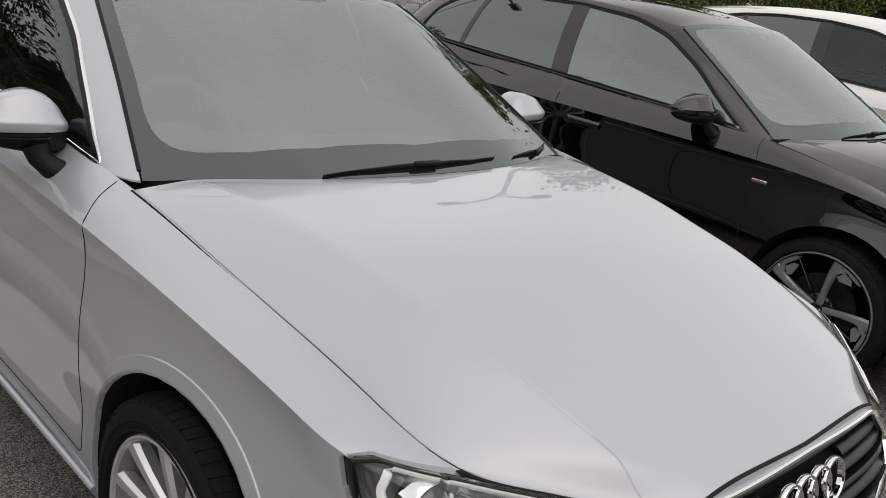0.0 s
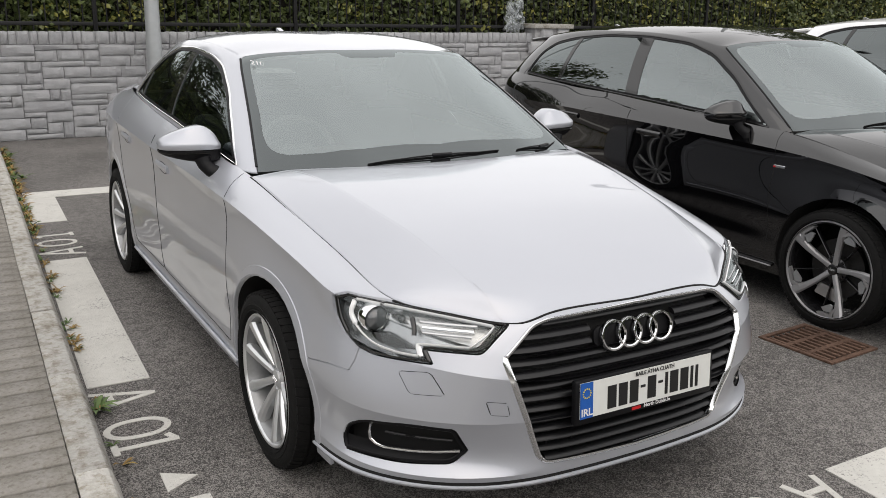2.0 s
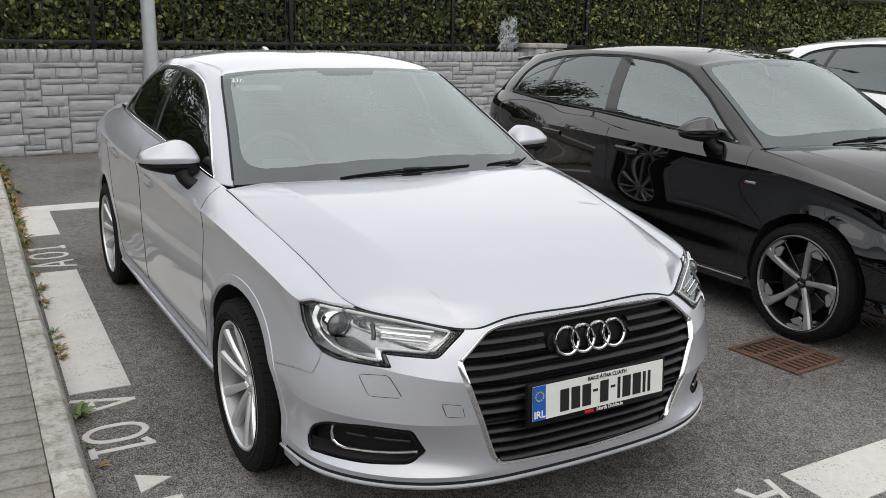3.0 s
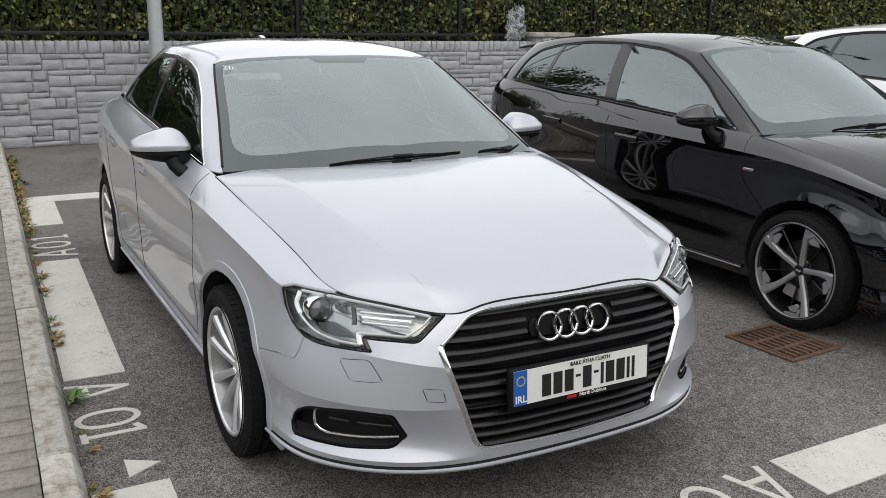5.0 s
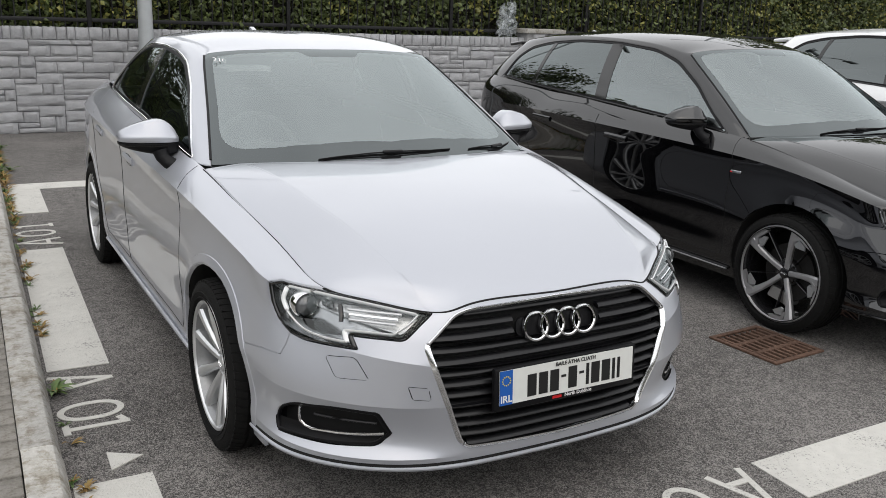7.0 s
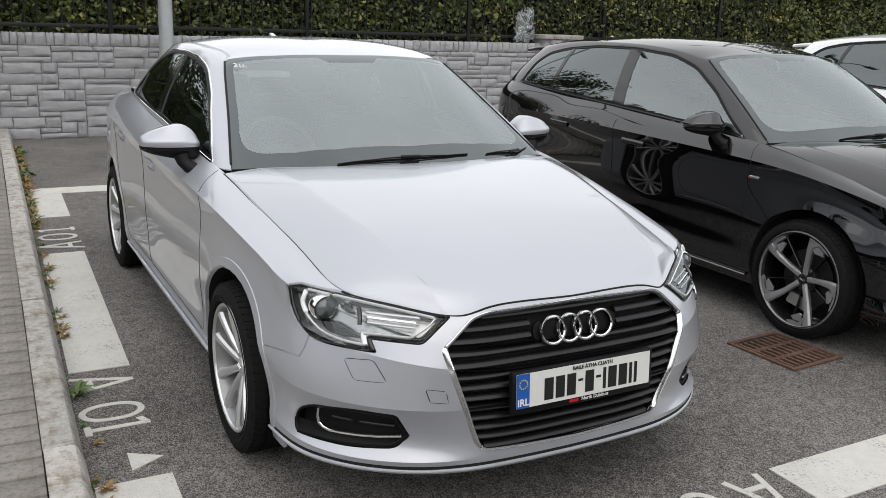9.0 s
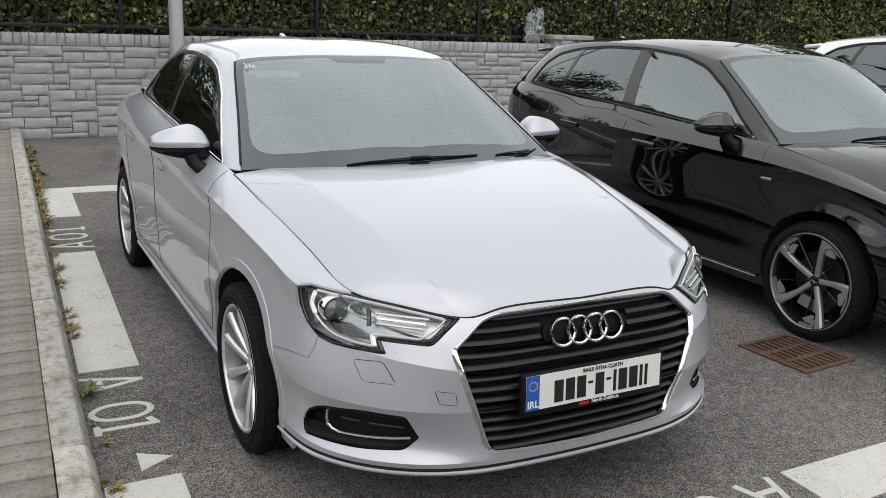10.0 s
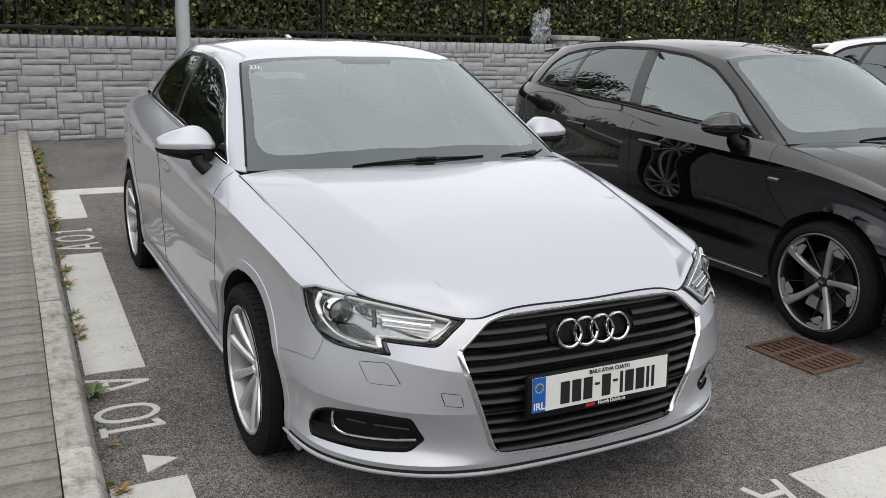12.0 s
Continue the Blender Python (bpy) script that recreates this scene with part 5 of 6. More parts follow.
patch.inputs["Scale"].default_value, patch.inputs["Detail"].default_value = 1.1, 5
for k in (chips, grit, patch):
    al.new(a_co.outputs["Object"], k.inputs["Vector"])
sep = an.new("ShaderNodeSeparateColor")
al.new(chips.outputs["Color"], sep.inputs["Color"])
tone = an.new("ShaderNodeMath")
tone.operation = "MULTIPLY_ADD"
al.new(grit.outputs["Fac"], tone.inputs[0])
tone.inputs[1].default_value = 0.85
al.new(sep.outputs["Red"], tone.inputs[2])
tone2 = an.new("ShaderNodeMath")
tone2.operation = "MULTIPLY_ADD"
al.new(patch.outputs["Fac"], tone2.inputs[0])
tone2.inputs[1].default_value = 0.75
al.new(tone.outputs[0], tone2.inputs[2])
# hand-sized mottling, and sparse dark pits where a chip has gone
mottle, pits = an.new("ShaderNodeTexNoise"), an.new("ShaderNodeTexNoise")
mottle.inputs["Scale"].default_value, mottle.inputs["Detail"].default_value = 17, 4
pits.inputs["Scale"].default_value, pits.inputs["Detail"].default_value = 62, 2
for k in (mottle, pits):
    al.new(a_co.outputs["Object"], k.inputs["Vector"])
tone3, pit_mask, tone4 = an.new("ShaderNodeMath"), an.new("ShaderNodeMapRange"), an.new("ShaderNodeMath")
tone3.operation, tone4.operation = "MULTIPLY_ADD", "SUBTRACT"
tone3.inputs[1].default_value = 0.7
al.new(mottle.outputs["Fac"], tone3.inputs[0])
al.new(tone2.outputs[0], tone3.inputs[2])
pit_mask.inputs["From Min"].default_value, pit_mask.inputs["From Max"].default_value = 0.64, 0.72
pit_mask.inputs["To Max"].default_value = 0.7
al.new(pits.outputs["Fac"], pit_mask.inputs["Value"])
al.new(tone3.outputs[0], tone4.inputs[0])
al.new(pit_mask.outputs["Result"], tone4.inputs[1])
ar = an.new("ShaderNodeValToRGB")
for pos, col in ((0.0, (0.014, 0.013, 0.0122)), (0.38, (0.041, 0.0385, 0.0365)), (0.68, (0.106, 0.10, 0.095)), (0.94, (0.27, 0.256, 0.242))):
    el = ar.color_ramp.elements.new(pos)
    el.color = (*col, 1)
ar.color_ramp.elements.remove(ar.color_ramp.elements[0])
ar.color_ramp.elements.remove(ar.color_ramp.elements[-1])
am = an.new("ShaderNodeMapRange")
am.inputs["From Min"].default_value, am.inputs["From Max"].default_value = 0.55, 2.12
al.new(tone4.outputs[0], am.inputs["Value"])
al.new(am.outputs["Result"], ar.inputs["Fac"])
al.new(ar.outputs["Color"], an["Principled BSDF"].inputs["Base Color"])
domed = an.new("ShaderNodeMath")
domed.operation = "SUBTRACT"
domed.inputs[0].default_value = 1.0
al.new(chips.outputs["Distance"], domed.inputs[1])
al.new(domed.outputs[0], an["Bump"].inputs["Height"])
an["Bump"].inputs["Strength"].default_value, an["Bump"].inputs["Distance"].default_value = 0.8, 0.004
CONCRETE = mat("kerb_concrete", (0.42, 0.41, 0.385), 0.9, var=0.35, scale=60, bump=0.5, bump_scale=120, per_object=0.35, var_scale=3)


def stained(m, scale, low, high, shade):
    """Blotches of dirt and lichen over a surface's own colour."""
    n, l = m.node_tree.nodes, m.node_tree.links
    p = n["Principled BSDF"]
    src = p.inputs["Base Color"].links[0].from_socket
    tc, t, r, mx = (n.new("ShaderNode" + k) for k in ("TexCoord", "TexNoise", "MapRange", "Mix"))
    t.inputs["Scale"].default_value, t.inputs["Detail"].default_value, t.inputs["Roughness"].default_value = scale, 8, .68
    r.inputs["From Min"].default_value, r.inputs["From Max"].default_value = low, high
    l.new(tc.outputs["Object"], t.inputs["Vector"])
    l.new(t.outputs["Fac"], r.inputs["Value"])
    mx.data_type, mx.blend_type = "RGBA", "MULTIPLY"
    mx.inputs[7].default_value = (*shade, 1)
    l.new(r.outputs["Result"], mx.inputs[0])
    l.new(src, mx.inputs[6])
    l.new(mx.outputs[2], p.inputs["Base Color"])


stained(CONCRETE, 8, .46, .60, (.72, .70, .65))
stained(CONCRETE, 34, .50, .62, (.70, .66, .60))
PAVER = mat("paver_concrete", (0.265, 0.25, 0.228), 0.92, var=0.3, scale=70, bump=0.5, bump_scale=150, per_object=0.5)
stained(PAVER, 9, .44, .62, (.76, .75, .71))
stained(PAVER, 45, .50, .64, (.72, .70, .66))
STONE = mat("grey_stone", (0.375, 0.38, 0.395), 0.9, var=0.22, scale=28, bump=0.9, bump_scale=40, per_object=0.35, base2=(0.52, 0.525, 0.54))
STONE_FAR = mat("grey_stone_far", (0.40, 0.405, 0.42), 0.9, var=0.22, scale=28, bump=0.9, bump_scale=40, per_island=0.5)
MORTAR = mat("mortar", (0.33, 0.33, 0.335), 0.95, var=0.3, scale=40, bump=0.4, bump_scale=120)
JOINT = mat("dark_joint_sand", (0.06, 0.058, 0.052), 0.95, var=0.4, scale=80)
IRON = mat("black_iron", (0.012, 0.012, 0.013), 0.5, 0.3, var=0.3, scale=60)
GALV = mat("grey_galvanised_steel", (0.40, 0.42, 0.43), 0.5, 0.4, var=0.12, scale=12)
RUST = mat("rusty_iron", (0.10, 0.055, 0.038), 0.85, 0.3, var=0.5, scale=60, bump=0.5, bump_scale=200, base2=(0.20, 0.12, 0.085))
LEAF = mat("ivy_leaf", (0.025, 0.045, 0.012), 0.5, var=0.5, scale=3, per_island=0.9, base2=(0.105, 0.135, 0.035))
LEAF_PALE = mat("yellow_green_leaf", (0.10, 0.12, 0.022), 0.5, var=0.5, scale=3, per_island=0.9, base2=(0.30, 0.29, 0.065))
# near-black: the deep shade between hedge leaves, put into the colour
HEDGE_DARK = mat("hedge_twigs", (0.016, 0.014, 0.010), 0.95, var=0.4, scale=14, bump=1.0, bump_scale=20)
WEED_GREEN = mat("weed_leaf", (0.07, 0.14, 0.025), 0.5, var=0.3, scale=30, base2=(0.13, 0.20, 0.05))
WEED_RUST = mat("dry_weed_leaf", (0.30, 0.15, 0.05), 0.7, var=0.4, scale=30, base2=(0.36, 0.27, 0.08))
FILM = mat("crumpled_plastic_film", (0.62, 0.66, 0.68), 0.25, var=0.15, scale=12, bump=0.4, bump_scale=30)


FILM.node_tree.nodes["Principled BSDF"].inputs["Alpha"].default_value = 0.30


def worn_paint(name, base):
    """Road paint, worn through to the asphalt in patches and specks."""
    m = mat(name, base, 0.75, var=0.10, scale=25, bump=0.5, bump_scale=140)
    n, l = m.node_tree.nodes, m.node_tree.links
    p = n["Principled BSDF"]
    src = p.inputs["Base Color"].links[0].from_socket
    tc, a, b = n.new("ShaderNodeTexCoord"), n.new("ShaderNodeTexNoise"), n.new("ShaderNodeTexNoise")
    a.inputs["Scale"].default_value, a.inputs["Detail"].default_value = 130, 4
    b.inputs["Scale"].default_value, b.inputs["Detail"].default_value = 6, 4
    l.new(tc.outputs["Object"], a.inputs["Vector"])
    l.new(tc.outputs["Object"], b.inputs["Vector"])
    add = n.new("ShaderNodeMath")
    add.operation = "MULTIPLY_ADD"
    l.new(b.outputs["Fac"], add.inputs[0])
    add.inputs[1].default_value = 0.55
    l.new(a.outputs["Fac"], add.inputs[2])
    r = n.new("ShaderNodeMapRange")
    r.inputs["From Min"].default_value, r.inputs["From Max"].default_value = 0.88, 1.06
    l.new(add.outputs[0], r.inputs["Value"])
    mx = n.new("ShaderNodeMix")
    mx.data_type = "RGBA"
    l.new(r.outputs["Result"], mx.inputs[0])
    l.new(src, mx.inputs[6])
    mx.inputs[7].default_value = (0.16, 0.155, 0.15, 1)
    l.new(mx.outputs[2], p.inputs["Base Color"])
    return m


ROAD_WHITE = worn_paint("road_paint", (0.56, 0.55, 0.515))

GULLY = Matrix.Translation((1.905, .735, 0)) @ Matrix.Rotation(radians(3.5), 4, "Z")
gb = bmesh.new()
outer = [gb.verts.new((x, y, 0)) for x, y in ((-90, -90), (90, -90), (90, 90), (-90, 90))]
mouth = [gb.verts.new(GULLY @ Vector((x, y, 0))) for x, y in ((-.17, -.185), (.17, -.185), (.17, .185), (-.17, .185))]
bed = [gb.verts.new(v.co - Vector((0, 0, .35))) for v in mouth]
for i in range(4):
    j = (i + 1) % 4
    gb.faces.new((outer[i], outer[j], mouth[j], mouth[i]))
    gb.faces.new((mouth[i], mouth[j], bed[j], bed[i]))
gb.faces.new(bed)
ground = finish("ground", gb, ASPHALT, smooth=False)
tagged(ground, "dark grey worn asphalt of the car park", "ground", kind="structure")

# markings
SLOPE = 0.0305


def marking(name, poly, label):
    ob = finish(name, prism(poly, -0.002, 0.004), ROAD_WHITE, smooth=False)
    return tagged(ob, label, "road marking", "bay markings")


def bar_x(y):
    return -1.392 + SLOPE * y


for y0, y1 in ((1.817, 3.92), (5.01, 5.925), (-1.6, 0.765)):
    marking("bay_line", [(bar_x(y0), y0), (bar_x(y0) + .256, y0), (bar_x(y1) + .256, y1), (bar_x(y1), y1)], "broad worn white bay line painted on asphalt")
marking("bay_line", [(-1.19, 5.93), (9.0, 5.93), (9.0, 6.19), (-1.18, 6.19)], "white line across the back of the bays")
marking("bay_line", [(.856, -.110), (.846, -.372), (3.2, -.366), (3.2, -.106)], "broad white bay line before the cars")
marking("arrow_mark", [(-1.230, .972), (-1.115, .902), (-1.234, .834)], "small white painted triangle beside the kerb")


def ground_letter(ch, x0, x1, y0, y1, up):
    """A painted character filling a rectangle, made of strokes; up: the way its top points."""
    height, width = (x1 - x0, y1 - y0) if up[1] == "x" else (y1 - y0, x1 - x0)
    t = .026
    if ch == "A":
        strokes = [[(0, 0), (width / 2, height)], [(width / 2, height), (width, 0)], [(width * .2, height * .3), (width * .8, height * .3)]]
    elif ch == "1":
        strokes = [[(width * .55, 0), (width * .55, height)], [(width * .1, t / 2), (width, t / 2)], [(width * .55, height - t / 2), (width * .05, height * .86)]]
    else:
        strokes = [[(width / 2 + (width / 2 - t / 2) * math.cos(a), height / 2 + (height / 2 - t / 2) * math.copysign(abs(math.sin(a)) ** .8, math.sin(a))) for a in np.linspace(0, 2 * math.pi, 33)]]
    bm = bmesh.new()
    lift = .002
    for line in strokes:
        lift += .0006
        rows = []
        for i, p in enumerate(line):
            a = Vector(line[max(0, i - 1)] if ch != "0" else line[(i - 1) % 32])
            b = Vector(line[min(len(line) - 1, i + 1)] if ch != "0" else line[(i + 1) % 32])
            d = (b - a).normalized()
            n = Vector((-d.y, d.x)) * t / 2
            rows.append([bm.verts.new((*(Vector(p) + k * n), z)) for k, z in ((1, -.003), (1, lift), (-1, lift), (-1, -.003))])
        for a, b in zip(rows, rows[1:]):
            for k in range(3):
                bm.faces.new((a[k], a[k + 1], b[k + 1], b[k]))
        for r in (rows[0], rows[-1]):
            bm.faces.new(r)
    for v in bm.verts:
        u, w = v.co.x, v.co.y
        v.co = (x0 + w, y1 - u, v.co.z) if up == "+x" else (x1 - w, y0 + u, v.co.z) if up == "-x" else (x1 - u, y1 - w, v.co.z)
    bmesh.ops.recalc_face_normals(bm, faces=bm.faces[:])
    ob = finish("painted_letter", bm, ROAD_WHITE, smooth=False)
    tagged(ob, "white character %s painted on the asphalt" % ch, "road marking", "bay numbers")


for ch, x0, x1, y0, y1 in (("A", -1.345, -1.094, 1.585, 1.745), ("0", -1.350, -1.100, 1.272, 1.442), ("1", -1.346, -1.104, 1.165, 1.265),
                           ("1", -1.250, -1.000, 4.545, 4.645), ("0", -1.258, -1.005, 4.285, 4.465), ("A", -1.268, -1.0, 4.04, 4.20)):
    ground_letter(ch, x0, x1, y0, y1, "+x" if y0 < 3 else "-x")
for ch, x0, x1 in (("A", .622, .778), ("0", .362, .535)):
    ground_letter(ch, x0, x1, -.372, -.112, "-y")

# kerb and paving, laid on a line that leaves the cars' line by a degree and a half
LAY = Matrix.Translation((-1.404, 0, 0)) @ Matrix.Rotation(-math.atan(0.0268), 4, "Z")
kerb_line = thing("kerb", LAY, "pale concrete kerb with open joints beside the bay", "kerb", kind="structure")
kb = bmesh.new()
kerb_profile = [(0.0, -.05), (-.002, .06), (-.022, .118), (-.032, .128), (-.044, .131), (-.124, .131), (-.130, .128), (-.132, -.05)]
ends = [[kb.verts.new((x, y, z)) for x, z in kerb_profile] for y in (-.424, .424)]
for i in range(len(kerb_profile) - 1):
    kb.faces.new((ends[0][i], ends[0][i + 1], ends[1][i + 1], ends[1][i]))
kb.faces.new(ends[0][::-1])
kb.faces.new(ends[1])
bmesh.ops.recalc_face_normals(kb, faces=kb.faces[:])
kerb_mesh = finish("kerb_stone", kb, CONCRETE, kerb_line, angle=30)
kerb_mesh.location = (0, -2.98, 0)
rnd = random.Random(5)
for k in range(1, 15):
    o = new("kerb_stone", kerb_mesh.data)
    o.parent = kerb_line
    o.matrix_local = pose(rnd.uniform(-.003, .003), -2.98 + .852 * k, rnd.uniform(-.004, .003), 0, 0, rnd.uniform(-.2, .2))

pavement = finish("pavement", box_bm(-9.0, -.134, -9, 9.2, -.1, .104), JOINT)
pavement.matrix_world = LAY
tagged(pavement, "block-paved footway behind the kerb", "pavement", kind="structure")
paver = finish("paver", box_bm(-.398, .398, -.0575, .0575, .08, .131, .004, 1), PAVER, pavement)
paver.location = (-.131 - .400, -2.99, 0)
for k in range(0, 94):
    for c in range(3):
        if k == 0 and c == 0:
            continue
        o = new("paver", paver.data)
        o.parent = pavement
        off = .8 * c
        o.matrix_local = pose(-.131 - .400 - off, -2.99 + .1288 * k, rnd.uniform(-.002, .002), rnd.uniform(-.25, .25), rnd.uniform(-.1, .1), 0)

# gully grate
grate = thing("drain_grate", GULLY, "rusty cast-iron drain grate set in the asphalt", "drain")
part("grate_rim", add_bm(add_bm(add_bm(box_bm(-.188, .188, -.205, -.180, .0, .011, .002), box_bm(-.188, .188, .180, .205, .0, .011, .002)), box_bm(-.188, -.166, -.18, .18, .0, .011, .002)), box_bm(.166, .188, -.18, .18, .0, .011, .002)), RUST, grate)
for y in (-.06, .06):
    part("grate_rail", box_bm(-.168, .168, y - .013, y + .013, -.004, .0095, .002), RUST, grate)
for row in (-.12, 0, .12):
    for k in range(8):
        x = -.1453 + .0415 * k
        part("grate_bar", box_bm(x - .0078, x + .0078, row - .048, row + .048, -.004, .0085, .0015, 1), RUST, grate)


# ---------------------------------------------------------------- the wall behind
WALL_Y, WALL_TOP = 9.35, 1.235
wall = finish("wall_north", box_bm(-14, 26, WALL_Y + .03, WALL_Y + .30, 0, WALL_TOP - .02), MORTAR)
tagged(wall, "coursed grey stone boundary wall with upright coping", "wall", kind="structure")


def rock_mesh(seed):
    """A rough-faced stone of unit size whose front, at -y, is uneven."""
    r = random.Random(seed)
    bm = bmesh.new()
    n, m = 7, 5
    g = [[None] * m for _ in range(n)]
    for i in range(n):
        for j in range(m):
            edge = i in (0, n - 1) or j in (0, m - 1)
            x, z = -.5 + i / (n - 1), -.5 + j / (m - 1)
            if edge:
                x, z = x * r.uniform(.955, 1.01), z * r.uniform(.90, 1.03)
            g[i][j] = bm.verts.new((x, r.uniform(-.34, -.22) if edge else r.uniform(-.62, -.44), z))
    for i in range(n - 1):
        for j in range(m - 1):
            bm.faces.new((g[i][j], g[i + 1][j], g[i + 1][j + 1], g[i][j + 1]))
    rim = [g[i][0] for i in range(n)] + [g[n - 1][j] for j in range(1, m)] + [g[i][m - 1] for i in range(n - 2, -1, -1)] + [g[0][j] for j in range(m - 2, 0, -1)]
    back = [bm.verts.new((v.co.x, .5, v.co.z)) for v in rim]
    for i in range(len(rim)):
        bm.faces.new((rim[i], back[i], back[(i + 1) % len(rim)], rim[(i + 1) % len(rim)]))
    bmesh.ops.recalc_face_normals(bm, faces=bm.faces[:])
    ob = finish("stone", bm, STONE, angle=45)
    me = ob.data
    bpy.data.objects.remove(ob)
    return me


ROCKS = [rock_mesh(s) for s in range(14)]
rnd = random.Random(11)
stones = []
CW, CH, ROWS, COLS = .058, 1.085 / 17, 17, 370
taken = [[False] * COLS for _ in range(ROWS)]
for j in range(ROWS):
    for i in range(COLS):
        if taken[j][i]:
            continue
        high = rnd.choices((1, 2, 3), (.42, .56, .02))[0]
        high = min(high, ROWS - j)
        wide = rnd.randint(3, 9) if high == 1 else rnd.choice((2, 4, 5, 5, 6, 6, 7, 8, 9)) if high == 2 else rnd.choice((2, 3, 4, 5))
        free = 0
        while free < wide and i + free < COLS and not taken[j][i + free]:
            free += 1
        wide = free
        if i + wide < COLS - 1 and not taken[j][i + wide] and (i + wide + 1 >= COLS or taken[j][i + wide + 1]):
            wide += 1
        for jj in range(high):
            for ii in range(wide):
                taken[j + jj][i + ii] = True
        stones.append((-7.5 + i * CW, wide * CW, j * CH, high * CH))
x = -7.0
coping = []
while x < 14:
    w = rnd.uniform(.075, .165)
    coping.append((x, w, 1.085, .15))
    x += w
near_part, far_part = [], []
for s in stones + coping:
    (near_part if (-1.6 < s[0] < 1.5 or 4.0 < s[0] < 6.1) else far_part).append(s)


def stone_pose(s):
    x, w, z, h = s
    jx, jz = .005, .004
    return Matrix.LocRotScale((x + w / 2, WALL_Y + .034 - rnd.uniform(0, .012), z + h / 2), Euler((0, rnd.uniform(-.016, .016), 0)), (w - jx, .056, h - jz))


far_bm = bmesh.new()
for s in far_part + near_part[300:]:
    m = stone_pose(s)
    tmp = bmesh.new()
    tmp.from_mesh(rnd.choice(ROCKS))
    bmesh.ops.transform(tmp, matrix=m, verts=tmp.verts)
    me = bpy.data.meshes.new("t")
    tmp.to_mesh(me)
    tmp.free()
    far_bm.from_mesh(me)
    bpy.data.meshes.remove(me)
tagged(finish("wall_stones", far_bm, STONE_FAR, wall, angle=45), kind="stuff")

# gate pier with its cap
pier = thing("wall_pier", pose(6.56, 9.42, 0), "grey stone pier with a flat concrete cap", "pier", kind="structure")
part("pier_core", box_bm(-.31, .31, -.16, .30, 0, 1.30), MORTAR, pier)
part("pier_cap", box_bm(-.37, .37, -.22, .36, 1.30, 1.365, .008), CONCRETE, pier)
for zi in range(7):
    for xi in range(2):
        o = new("stone", ROCKS[(zi * 2 + xi) % 14])
        o.parent = pier
        w0 = .40 if (zi + xi) % 2 else .22
        o.matrix_local = Matrix.LocRotScale(((-.11 if xi == 0 else .20) if (zi % 2 == 0) else (-.20 if xi == 0 else .11), -.165, .093 + .186 * zi), None, (w0 if zi % 2 == 0 and xi == 0 else (.22 if zi % 2 == 0 else w0), .08, .174))

# street lamp post before the wall
lamp_post = thing("lamp_post", pose(.60, 9.02, 0), "grey galvanised steel lamp post before the wall", "lamp post")
part("post", lathe([(0, .001), (0, .088), (1.2, .088), (1.25, .084), (6.5, .055), (6.5, .001)], 24), GALV, lamp_post)
for o in lamp_post.children:
    o.matrix_local = pose(0, 0, 0, 0, -90, 0)
for side in (-1, 1):
    part("lamp_arm", tube([(0, 0, 6.3), (side * .35, 0, 6.55), (side * .9, 0, 6.65), (side * 1.3, 0, 6.66)], .035, False, 8), GALV, lamp_post)
    part("lamp_head", box_bm(side * 1.5 - .32, side * 1.5 + .32, -.12, .12, 6.60, 6.72, .04, 2), GALV, lamp_post, "flat grey lamp head")
part("base_plate", box_bm(-.16, .16, -.16, .16, 0, .018, .004), GALV, lamp_post)


